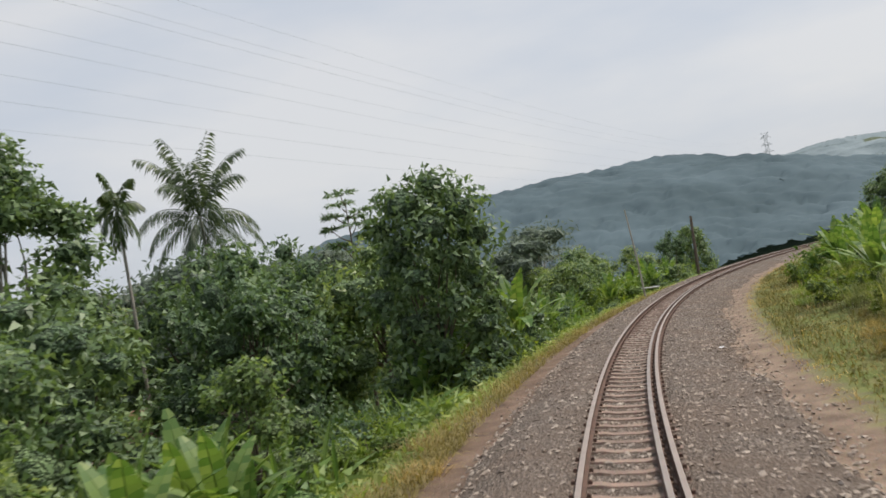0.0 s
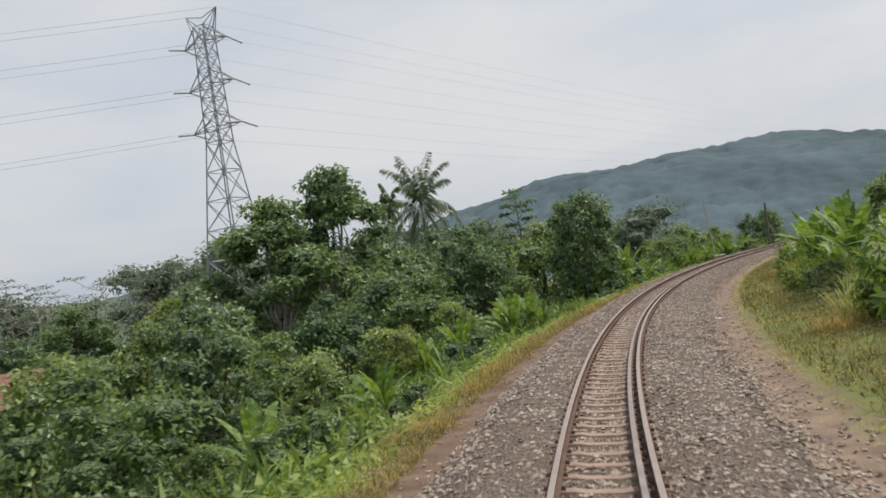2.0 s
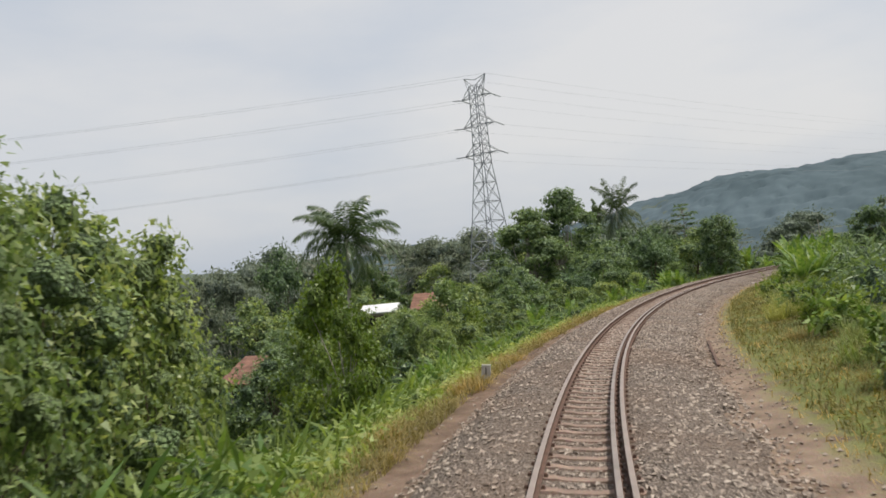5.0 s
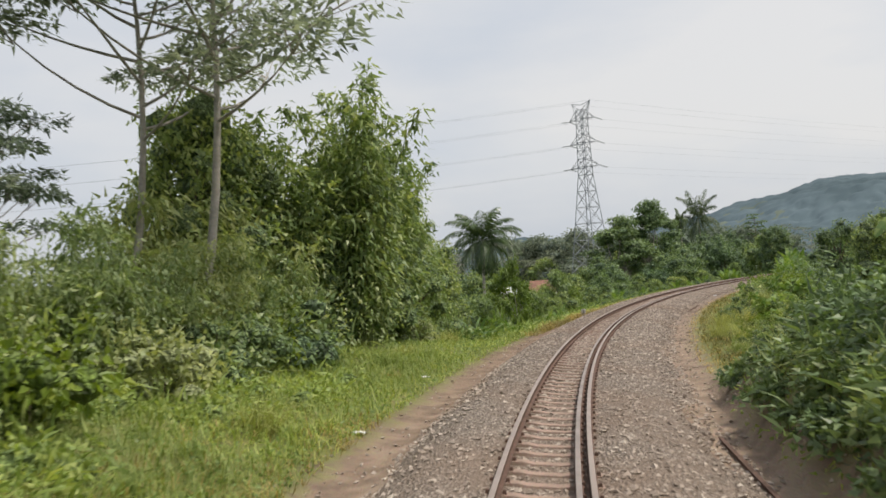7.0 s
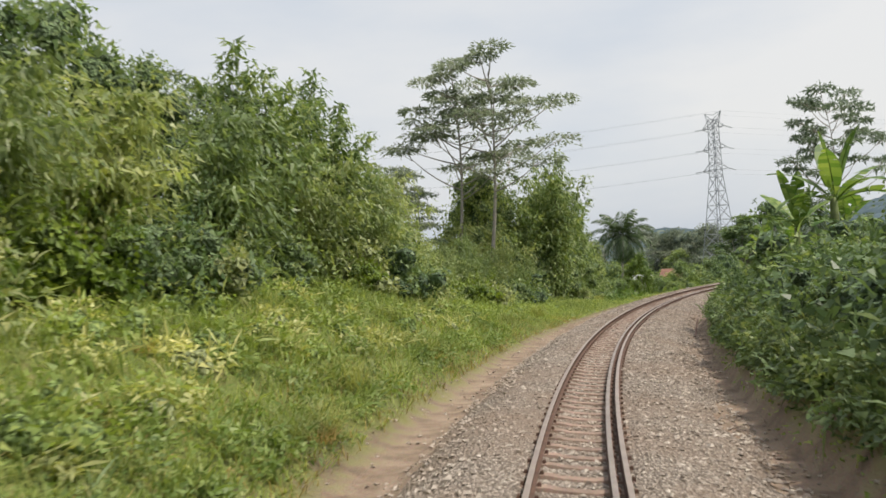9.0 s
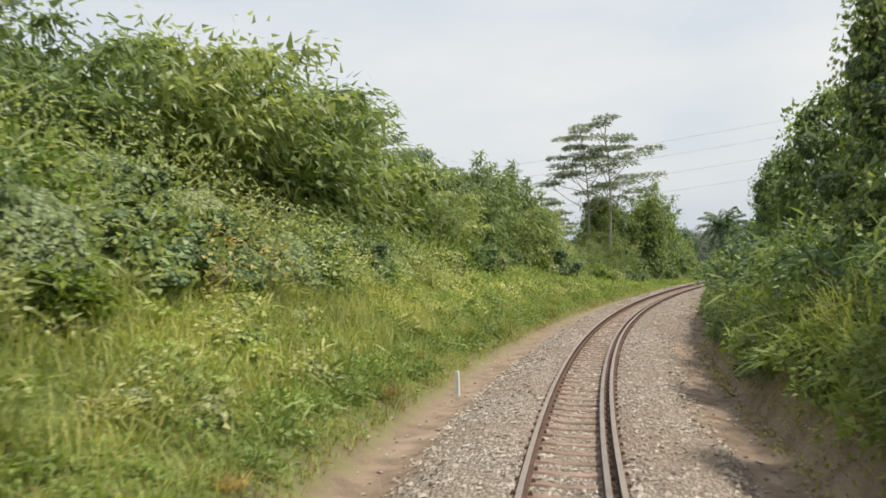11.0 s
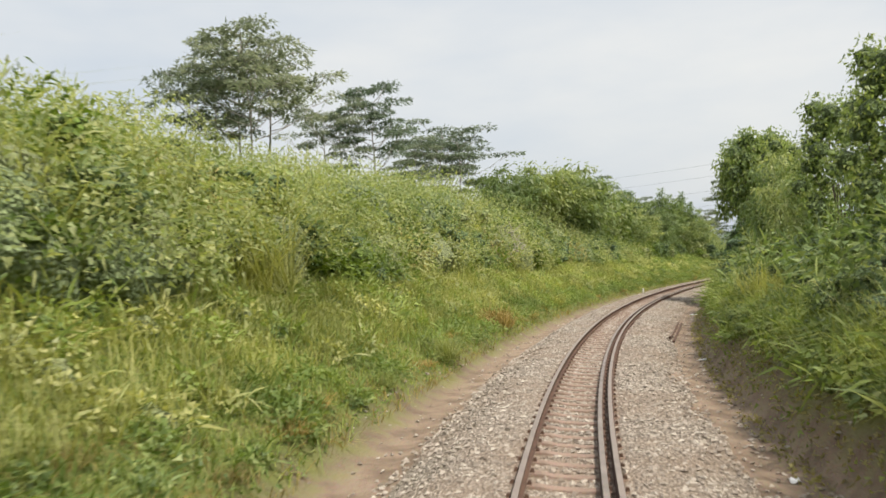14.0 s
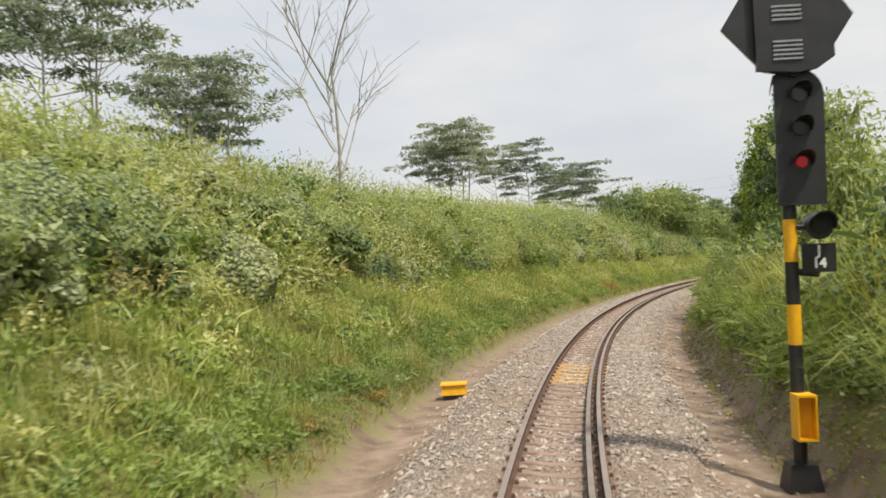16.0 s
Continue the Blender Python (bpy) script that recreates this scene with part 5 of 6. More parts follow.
scrub("verge_herbs", 190, -230, -84, lambda r, k: 5.2 + r.random(k) * 3.4, 0.25, 0.7, LEAF_OLIVE, "knee-high yellowish herbs on the slope", 102, 110, 0.11)
scrub("verge_thicket", 56, -88, -57, lambda r, k: 10.5 + r.random(k) * 3.2, 1.9, 3.7, LEAF_BAMBOO, "dense yellow-green thicket of bamboo and creepers on the verge", 111, 620, 0.15)
scrub("verge_thicket", 26, -90, -50, lambda r, k: 9.8 + r.random(k) * 2.0, 0.9, 1.8, LEAF_MID, "dark green creepers at the foot of the thicket", 112, 420, 0.14)
scrub("verge_thicket", 40, -116, -84, lambda r, k: 10.8 + r.random(k) * 2.6, 1.6, 3.0, LEAF_SHEEN, "leafy green thicket along the top of the verge", 113, 560, 0.15)
for i in range(46):
    s = -118 - i * 2.37 + random.uniform(-0.8, 0.8)
    back = i % 2
    stand(random.choice((bush_a, bush_c, bush_d, bush_c, bush_c, bush_d)), s, 8.3 + random.random() * 1.0 + back * 2.2, random.uniform(0.75, 1.2) + 0.3 * back, stretch=random.uniform(0.8, 1.1), sink=0.15)
for i in range(16):
    stand(bush_a, -124 - i * 6.3 + random.uniform(-2, 2), 8.6 + random.random() * 1.6, random.uniform(0.9, 1.25), sink=0.2)
scrub("bank_thicket", 60, -230, -92, lambda r, k: -5.4 - r.random(k) * 1.8, 1.0, 2.2, LEAF_MID, "dense green thicket on top of the bank", 104, 300, 0.17)
scrub("bank_thicket", 36, -92, -68, lambda r, k: -4.6 - r.random(k) * 2.4, 0.5, 0.95, LEAF_DARK, "dark green creepers over the top of the bank", 125, 240, 0.14, False)
scrub("bank_thicket", 50, -150, -90, lambda r, k: -5.3 - r.random(k) * 1.8, 0.9, 1.9, LEAF_DARK, "dense dark green thicket on top of the bank", 105, 300, 0.17, False)
scrub("bank_creeper", 230, -132, -68, lambda r, k: -3.6 - r.random(k) * 0.9, 0.22, 0.55, LEAF_DARK, "dark green creepers covering the earth bank", 120, 150, 0.12, False)
scrub("bank_creeper", 170, -230, -125, lambda r, k: -3.75 - r.random(k) * 0.8, 0.25, 0.6, WEED, "leafy green plants rooted in the earth bank", 121, 130, 0.13)
scrub("shoulder_thicket", 60, -66, 100, lambda r, k: -9.6 - r.random(k) * 4, 1.4, 2.8, LEAF_DARK, "dark undergrowth behind the banana plants", 106, 220, 0.22)
scrub("bank_creeper", 210, -230, -72, lambda r, k: -3.95 - r.random(k) ** 1.5 * 0.8, 0.2, 0.55, LEAF_MID, "dark creepers hanging over the foot of the bank", 86, 130, 0.13, False)
scrub("valley_scrub", 190, -48, 42, lambda r, k: 10.5 + r.random(k) * 21, 1.2, 2.6, LEAF_MID, "dense green undergrowth below the embankment", 87, 150, 0.36)
scrub("valley_scrub", 150, -45, 115, lambda r, k: 11.0 + r.random(k) * 24, 1.0, 2.8, LEAF_DARK, "dark green undergrowth filling the valley side", 84, 210, 0.32)
scrub("valley_scrub", 120, -45, 115, lambda r, k: 9.5 + r.random(k) * 17, 0.8, 2.2, LEAF_MID, "green undergrowth down the embankment", 85, 170, 0.3)
scrub("slope_herbs", 260, -50, 110, lambda r, k: 4.9 + r.random(k) * 5.2, 0.35, 0.9, WEED, "bright broad-leaved herbs down the embankment", 114, 110, 0.2)
scrub("slope_herbs", 120, -50, 70, lambda r, k: 5.6 + r.random(k) * 5.6, 0.5, 1.2, LEAF_BANANA, "bright green leafy plants on the embankment slope", 115, 120, 0.24)
scrub("edge_weeds", 300, -230, -84, lambda r, k: 4.25 + r.random(k) ** 1.6 * 1.5, 0.2, 0.5, WEED, "small leafy weeds hanging over the edge of the cutting", 116, 90, 0.1)
scrub("edge_weeds", 90, -230, -84, lambda r, k: 4.2 + r.random(k) ** 1.6 * 1.2, 0.2, 0.42, LEAF_MID, "dark small-leaved weeds at the edge of the cutting", 117, 90, 0.09)
for i in range(44):
    stand(random.choice((tuft_b, tuft_b, tuft_c)), random.uniform(-228, -84), 4.05 + random.random() * 0.7, random.uniform(0.35, 0.7), stretch=0.8)
for s, u, k in ((-163.7, 4.5, 1.35), (-163.2, 4.7, 1.25), (-162.6, 4.45, 1.0), (-164.3, 4.7, 1.1)):
    stand(tuft_b, s, u, k)
for i in range(9):
    stand(tuft_c, random.uniform(-208, -166), 8.0 + random.random() * 2.2, random.uniform(1.15, 1.6))
for i in range(56):
    stand(tuft_b, random.uniform(-46, 40), 3.5 + random.random() * 0.8, random.uniform(0.5, 0.9), stretch=0.8)
for i in range(80):
    s = random.uniform(-226, -50)
    stand(random.choice((tuft_a, tuft_a, tuft_c, tuft_b)), s, 5.2 + random.random() * 4.0, random.uniform(0.3, 0.6), stretch=0.8)

# grass and low weeds
def carpet(name, count, s0, s1, u_of, height, width, leaf, label, seed, lean=0.5, low=False):
    r = np.random.default_rng(seed)
    s_ = r.uniform(s0, s1, count)
    u_ = u_of(r, count, s_)
    keep = wave(s_, u_, 2.2, seed) + r.normal(0, 0.35, count) > -0.45
    s_, u_ = s_[keep], u_[keep]
    x_, y_ = plan(s_, u_)
    pts = np.stack([x_, y_, ground_z(x_, y_) - 0.02], -1)
    g_ = Geo()
    if low:
        d = unit(r.normal(0, 1, (len(pts), 3)) * [1, 1, 0.2])
        leaves(g_, pts + np.array([0, 0, 1]) * r.uniform(0.02, height, (len(pts), 1)), d, width * 2.4, width, r, 0.1, 1.0, small=True)
    else:
        blades(g_, pts, height, width, r, lean)
    return thing(name, g_, [leaf], label, "grass", kind="stuff")


carpet("verge_grass", 52000, -232, -48, lambda r, k, s: 3.8 + r.random(k) ** 1.1 * 5.2, 0.3, 0.022, GRASS_GREEN, "lush bright green grass on the verge and cutting", 71, 1.2)
carpet("verge_weeds", 56000, -232, -48, lambda r, k, s: 3.8 + r.random(k) ** 1.1 * 5.6, 0.24, 0.045, WEED, "low broad-leaved green weeds among grass", 72, low=True)
carpet("meadow_grass", 46000, -231, -58, lambda r, k, s: 4.3 + r.random(k) * 4.4, 0.5, 0.022, GRASS_GREEN, "longer bright green meadow grass on the verge", 69, 1.0)
carpet("tall_grass", 40000, -230, -118, lambda r, k, s: 5.2 + r.random(k) * 3.6, 0.75, 0.02, GRASS_TAN, "tall pale yellow-green grass leaning over the slope", 70, 0.9)
carpet("dry_grass", 16000, -232, -70, lambda r, k, s: 3.75 + r.random(k) ** 1.5 * 2.4, 0.34, 0.016, GRASS_DRY, "dry straw grass along the dirt edge", 73, 1.2)
carpet("embankment_grass", 28000, -52, 110, lambda r, k, s: 4.0 + r.random(k) ** 1.2 * 3.2, 0.4, 0.026, GRASS_GREEN, "green grass on the embankment edge", 74, 1.0)
carpet("embankment_weeds", 34000, -50, 110, lambda r, k, s: 4.0 + r.random(k) * 9, 0.45, 0.09, WEED, "broad-leaved green weeds down the embankment", 75, low=True)
carpet("embankment_straw", 26000, -48, 90, lambda r, k, s: 3.3 + r.random(k) ** 1.3 * 1.5, 0.36, 0.018, GRASS_DRY, "reddish dry grass along the ballast edge", 76, 1.2)
carpet("shoulder_weeds", 22000, -66, 95, lambda r, k, s: -4.0 - r.random(k) * 3.2, 0.12, 0.05, GRASS_DULL, "low olive weeds on the track shoulder", 124, low=True)
carpet("shoulder_grass", 30000, -66, 95, lambda r, k, s: -3.9 - r.random(k) ** 0.9 * 3.4, 0.3, 0.022, GRASS_DULL, "short green grass on the track shoulder", 77, 1.2)
carpet("shoulder_straw", 13000, -66, 95, lambda r, k, s: -3.5 - r.random(k) * 2.6, 0.2, 0.016, GRASS_DRY, "brown dry grass on the track shoulder", 78, 1.3)
carpet("bank_weeds", 34000, -230, -66, lambda r, k, s: -3.5 - 0.45 * smooth(-115, -135, s) - r.random(k) ** 1.2 * 2.0, 0.3, 0.06, LEAF_DARK, "dark green creepers on the shaded bank", 79, low=True)

carpet("bank_fringe", 22000, -232, -118, lambda r, k, s: -4.05 - r.random(k) ** 1.3 * 0.9, 0.85, 0.024, GRASS_GREEN, "long green grass hanging over the top of the earth bank", 118, 1.35)
carpet("bank_fringe", 9000, -232, -70, lambda r, k, s: -3.9 - r.random(k) ** 1.3 * 0.9, 0.6, 0.022, GRASS_TAN, "pale long grass hanging over the top of the earth bank", 119, 1.4)

carpet("bank_litter", 16000, -232, -118, lambda r, k, s: -2.9 - r.random(k) * 1.3, 0.08, 0.05, LEAF_DRY, "dead leaves and twigs on the foot of the bank", 122, low=True)
carpet("bank_litter", 9000, -232, -70, lambda r, k, s: -3.3 - r.random(k) * 0.9, 0.2, 0.05, WEED, "small weeds on the foot of the bank", 123, low=True)

# ---------------------------------------------------------------- far woods on the hills
def canopy(name, d0, d1, az0, az1, height, seed, label, leaf=LEAF_HILL_HAZED):
    """Closed roof of crowns that follows the hills."""
    r = np.random.default_rng(seed)
    a_, d_ = np.meshgrid(np.radians(np.linspace(az0, az1, 250)), np.linspace(d0, d1, 110), indexing="ij")
    a_, d_ = a_ + r.normal(0, 0.0012, a_.shape), d_ + r.normal(0, 0.6, a_.shape)
    x_, y_ = -np.sin(a_) * d_, np.cos(a_) * d_
    s_, u_ = su_of(x_, y_)
    crown = np.zeros(a_.shape)
    for k in range(8000):
        ca, cd, wide = r.uniform(np.radians(az0), np.radians(az1)), math.sqrt(r.uniform(d0 ** 2, d1 ** 2)), r.uniform(2.2, 5.0)
        near = np.nonzero(np.abs(d_[0] - cd) < wide + 2)[0]
        i0, i1 = near[0], near[-1] + 1
        dome = wide ** 2 - (x_[:, i0:i1] + math.sin(ca) * cd) ** 2 - (y_[:, i0:i1] - math.cos(ca) * cd) ** 2
        crown[:, i0:i1] = np.maximum(crown[:, i0:i1], np.sqrt(np.maximum(dome, 0)) * r.uniform(0.4, 0.65))
    z_ = ground_z(x_, y_) + height - 3.0 + crown + r.normal(0, 0.1, a_.shape)
    i_ = np.arange(a_.size).reshape(a_.shape)
    q_ = np.stack([i_[:-1, :-1], i_[:-1, 1:], i_[1:, 1:], i_[1:, :-1]], -1).reshape(-1, 4)
    q_ = q_[(u_.ravel()[q_] > 60).all(1)]
    g_ = Geo()
    g_.add(np.stack([x_, y_, z_], -1), q_[:, ::-1])
    return thing(name, g_, [leaf], label, "woods", kind="stuff", smooth=True)


canopy("hill_canopy", 205, 480, -38, 32, 3.6, 96, "closed treetops on the hillside, coloured blue-green for haze")
canopy("mountain_canopy", 900, 1500, -48, -4, 5.0, 97, "forest on a distant mountain, coloured pale blue for haze", LEAF_MOUNTAIN_HAZED)
canopy("valley_canopy", 135, 430, 6, 116, 3.0, 94, "treetops across the valley, coloured pale for haze", LEAF_VALLEY_HAZED)

# ---------------------------------------------------------------- pylons and wires
def lattice(g_, corners_a, corners_b, panels, r0, slot=0):
    """Four legs between two squares, with crossed bracing on each face."""
    A, B = np.array(corners_a, float), np.array(corners_b, float)
    lv = [A + (B - A) * t for t in np.linspace(0, 1, panels + 1)]
    for k in range(4):
        g_.tube([A[k], B[k]], [r0 * 1.4, r0 * 1.2], 4, slot, cap=False)
    for lo, hi in zip(lv[:-1], lv[1:]):
        for k in range(4):
            j = (k + 1) % 4
            g_.tube([lo[k], hi[j]], [r0 * 0.8] * 2, 3, slot, cap=False)
            g_.tube([lo[j], hi[k]], [r0 * 0.8] * 2, 3, slot, cap=False)
            g_.tube([hi[k], hi[j]], [r0 * 0.8] * 2, 3, slot, cap=False)


def square(h, z):
    return [(-h, -h, z), (h, -h, z), (h, h, z), (-h, h, z)]


ARMS = ((29.0, 3.4), (33.6, 3.2), (38.2, 3.0))
base_p = tagged(new("power_pylon"), "grey steel lattice power pylon with three crossarms", "pylon", "power pylons")
g_ = Geo()
lattice(g_, square(3.6, -0.5), square(1.0, 27.5), 9, 0.07)
lattice(g_, square(1.0, 27.5), square(0.75, 40.0), 8, 0.06)
part("tower", g_, [STEEL], base_p)
for z_, reach in ARMS:
    for sgn in (-1, 1):
        g_ = Geo()
        tip_ = (sgn * reach, 0, z_)
        for q in ((sgn * 0.8, -0.8, z_), (sgn * 0.8, 0.8, z_), (sgn * 0.8, -0.8, z_ + 1.5), (sgn * 0.8, 0.8, z_ + 1.5)):
            g_.tube([q, tip_], [0.07, 0.05], 4, 0, cap=False)
        for f_ in (0.35, 0.7):
            x_ = sgn * (0.8 + (reach - 0.8) * f_)
            g_.tube([(x_, -0.8 * (1 - f_), z_), (x_, 0.8 * (1 - f_), z_)], [0.05, 0.05], 3, 0, cap=False)
            g_.tube([(x_, 0, z_ + 1.5 * (1 - f_)), (x_, 0, z_)], [0.05, 0.05], 3, 0, cap=False)
        part("crossarm", g_, [STEEL], base_p)
        for way in (-1, 1):
            g_ = Geo()
            e0, e1 = np.array(tip_), np.array(tip_) + np.array([0, way * 2.4, -0.35])
            g_.tube([e0 + (e1 - e0) * t for t in np.linspace(0, 1, 13)], [0.12 if k % 2 else 0.05 for k in range(13)], 6, 0)
            part("insulator", g_, [STEEL], base_p, "string of disc insulators")
for sgn in (-1, 1):
    g_ = Geo()
    for q in ((0.75, 0.75), (0.75, -0.75)):
        g_.tube([(sgn * q[0], q[1], 40.0), (sgn * 2.2, 0, 41.6)], [0.06, 0.05], 4, 0, cap=False)
        g_.tube([(sgn * q[0], q[1], 38.6), (sgn * 2.2, 0, 41.6)], [0.06, 0.05], 4, 0, cap=False)
    g_.tube([(0, 0, 41.0), (sgn * 2.2, 0, 41.6)], [0.06] * 2, 4, 0, cap=False)
    part("earth_wire_peak", g_, [STEEL], base_p)

p1 = place(61.6, 49.2)
tops = 34.6 + float(rail_z(61.6)) - p1.z
k1 = tops / 41.6
p1_turn = math.degrees(math.atan2(0.3, -0.95))
m1 = pose(p1.x, p1.y, p1.z, 0, 0, p1_turn) @ Matrix.Diagonal((k1, k1, k1, 1))
base_p.matrix_basis = m1
far_xy, third_xy = (264.0, 813.0), (-290.0, -70.0)


def pylon_at(x, y, top, turn):
    z = float(ground_z(x, y))
    k = max(0.85, (top - z) / 41.6)
    z = top - 41.6 * k
    m_ = pose(x, y, z, 0, 0, turn) @ Matrix.Diagonal((k, k, k, 1))
    copy_thing(base_p, m_ @ Matrix.Diagonal((1 / k1, 1 / k1, 1 / k1, 1)))
    return m_


m2 = pylon_at(*far_xy, 94.0, -22)
m3 = pylon_at(*third_xy, 33.0, 116)


def wire(a, b, sag, thick=0.014):
    g_ = Geo()
    t = np.linspace(0, 1, 25)[:, None]
    a, b = np.array(a), np.array(b)
    g_.tube(a + (b - a) * t - np.array([0, 0, 4 * sag]) * t * (1 - t), np.full(25, thick), 4)
    thing("power_line_wire", g_, [STEEL], "thin grey overhead power line between pylons", "wire", "overhead wires")


for z_, reach in ARMS + ((41.6, 2.2),):
    for sgn in (-1, 1):
        q = Vector((sgn * reach, 0, z_ - (0.35 if z_ < 40 else 0)))
        wire(m1 @ q, m2 @ Vector((-q.x, 0, q.z)), 14, 0.01)
        wire(m1 @ q, m3 @ Vector((-q.x, 0, q.z)), 6)

# ---------------------------------------------------------------- signal, marker, box
GLASS_DARK = plain("dark_lens", (0.03, 0.03, 0.035), 0.15, 0, 0.1, 5.0, 30.0, 0)
m, n, l, b = material("red_lens_lit")
b.inputs["Base Color"].default_value = (0.3, 0.02, 0.03, 1)
b.inputs["Emission Color"].default_value = (1.0, 0.02, 0.05, 1)
b.inputs["Emission Strength"].default_value = 0.12
b.inputs["Roughness"].default_value = 0.2
RED_LENS = m


def slab(g_, outline, y0, y1, slot=0):
    """A plate of the given outline in x and z between two depths."""
    k = len(outline)
    g_.add([(x, y0, z) for x, z in outline] + [(x, y1, z) for x, z in outline],
           [tuple(range(k)), tuple(range(2 * k - 1, k - 1, -1))] + [(i, i + k, (i + 1) % k + k, (i + 1) % k) for i in range(k)], slot)


def hood(g_, x, z, r, y0, depth, slot=0):
    """Half-round visor over a lens."""
    a = np.linspace(-0.25, math.pi + 0.25, 13)
    inner = [(x + r * math.cos(q), y0, z + r * math.sin(q)) for q in a]
    front = [(x + r * math.cos(q), y0 - depth * (0.35 + 0.65 * max(0, math.sin(q))), z + r * math.sin(q)) for q in a]
    big = r * 1.1
    inner2 = [(x + big * math.cos(q), y0, z + big * math.sin(q)) for q in a]
    front2 = [(x + big * math.cos(q), y0 - depth * (0.35 + 0.65 * max(0, math.sin(q))), z + big * math.sin(q)) for q in a]
    k = len(a)
    v = inner + front + inner2 + front2
    f = []
    for i in range(k - 1):
        f += [(i, i + 1, k + i + 1, k + i), (2 * k + i + 1, 2 * k + i, 3 * k + i, 3 * k + i + 1), (k + i, k + i + 1, 3 * k + i + 1, 3 * k + i)]
    g_.add(v, f, slot)


def lettering(text, size, loc, parent, mat, name="lettering"):
    cu = bpy.data.curves.new(name, "FONT")
    cu.body, cu.size, cu.align_x, cu.extrude, cu.offset = text, size, "CENTER", 0.003, 0.006
    cu.materials.append(mat)
    tmp = new(name, cu)
    me = bpy.data.meshes.new_from_object(tmp.evaluated_get(bpy.context.evaluated_depsgraph_get()))
    bpy.data.objects.remove(tmp)
    ob = new(name, me)
    ob.parent = parent
    ob.matrix_basis = pose(*loc, 90, 0, 0)
    return tagged(ob, "white painted letter and number")


sig = tagged(new("railway_signal"), "black and yellow banded railway signal mast showing red", "railway signal")
sg = place(-217.5, -3.02, -0.55)
sig.matrix_basis = pose(sg.x, sg.y, sg.z, 0, 1.8, heading(-217.5) + 4)
# heights below are over the ground at the mast (the rails lie 0.55 higher)
g_ = Geo()
g_.box((-0.26, -0.26, -0.3), (0.26, 0.26, 0.30), 0, 0.10)
part("base_block", g_, [BLACK], sig, "black-painted tapered base")
for z0, z1, mat_ in ((0.30, 1.79, BLACK), (1.79, 2.30, YELLOW), (2.30, 2.84, BLACK), (2.84, 3.38, YELLOW), (3.38, 6.9, BLACK)):
    g_ = Geo()
    g_.tube([(0, 0, z0), (0, 0, z1)], [0.085, 0.085], 16)
    part("mast_band", g_, [mat_], sig, "yellow painted band" if mat_ is YELLOW else "black painted band", smooth=False)
g_ = Geo()
g_.box((-0.08, -0.13, 0.64), (0.12, -0.115, 1.16))
g_.box((-0.08, -0.30, 1.16), (0.12, 0.0, 1.19))
g_.box((-0.08, -0.30, 0.62), (0.12, 0.0, 0.645))
g_.box((-0.10, -0.30, 0.62), (-0.08, 0.0, 1.19))
g_.box((0.12, -0.30, 0.62), (0.14, 0.0, 1.19))
part("cable_box", g_, [YELLOW], sig, "open yellow steel cable box")
# signal head: a tall plate with a rounded top, three hooded lenses
outline = [(-0.17, 3.55), (0.42, 3.55)] + [(0.11 + 0.33 * math.cos(q), 4.95 + 0.33 * math.sin(q)) for q in np.linspace(0, math.pi, 13)] + [(-0.17, 5.2)]
g_ = Geo()
slab(g_, outline, -0.16, -0.12)
g_.box((-0.08, -0.12, 3.75), (0.30, 0.1, 5.05))
head_ = part("signal_head", g_, [BLACK], sig, "black backing plate with rounded top")
for z_, lens in ((4.95, GLASS_DARK), (4.52, GLASS_DARK), (4.09, RED_LENS)):
    g_ = Geo()
    lr = 0.075 if lens is RED_LENS else 0.1
    g_.tube([(0.13, -0.16, z_), (0.13, -0.19, z_)], [lr, lr * 0.95], 18)
    part("lens", g_, [lens], head_, "lit red lens" if lens is RED_LENS else "unlit dark lens")
    g_ = Geo()
    hood(g_, 0.13, z_, 0.125, -0.16, 0.26)
    part("lens_hood", g_, [BLACK], head_)
# indicator above: a large dark lozenge board with louvres
g_ = Geo()
slab(g_, [(-0.80, 5.80), (-0.30, 5.24), (0.10, 5.16), (0.40, 5.28), (0.82, 5.92), (0.42, 6.50), (-0.36, 6.50)], -0.22, -0.16)
slab(g_, [(-0.40, 5.24), (0.10, 5.20), (0.34, 5.24), (0.55, 5.38), (0.52, 6.45), (-0.42, 6.45)], -0.30, -0.22)
g_.box((-0.5, -0.16, 5.6), (0.5, 0.0, 6.3))
board = part("indicator_board", g_, [BLACK], sig, "dark pointed indicator board with pale louvres")
for k in range(9):
    z_ = 5.36 + k * 0.055 + (0.22 if k > 4 else 0)
    g_ = Geo()
    g_.box((-0.2, -0.318, z_), (0.16, -0.302, z_ + 0.022))
    part("louvre", g_, [STEEL], board)
# small lamp on a bracket and the plate
g_ = Geo()
g_.tube([(0.05, -0.05, 3.28), (0.34, -0.05, 3.28)], [0.04, 0.04], 8)
g_.tube([(0.32, 0.12, 3.28), (0.32, -0.14, 3.28)], [0.15, 0.17], 18)
lamp_ = part("marker_lamp", g_, [BLACK], sig, "small black hooded lamp")
g_ = Geo()
hood(g_, 0.32, 3.28, 0.165, -0.14, 0.28)
part("lamp_hood", g_, [BLACK], lamp_)
g_ = Geo()
g_.tube([(0.32, -0.13, 3.28), (0.32, -0.15, 3.28)], [0.12, 0.11], 18)
part("lens", g_, [GLASS_DARK], lamp_)
g_ = Geo()
g_.tube([(0, 0, 2.72), (0.3, -0.02, 2.68), (0.34, -0.02, 2.85)], [0.05, 0.05, 0.04], 8)
g_.box((0.10, -0.10, 2.70), (0.52, -0.08, 3.06))
plate = part("number_plate", g_, [BLACK], sig, "small black plate with white J 14")
lettering("J", 0.17, (0.31, -0.105, 2.92), plate, WHITE)
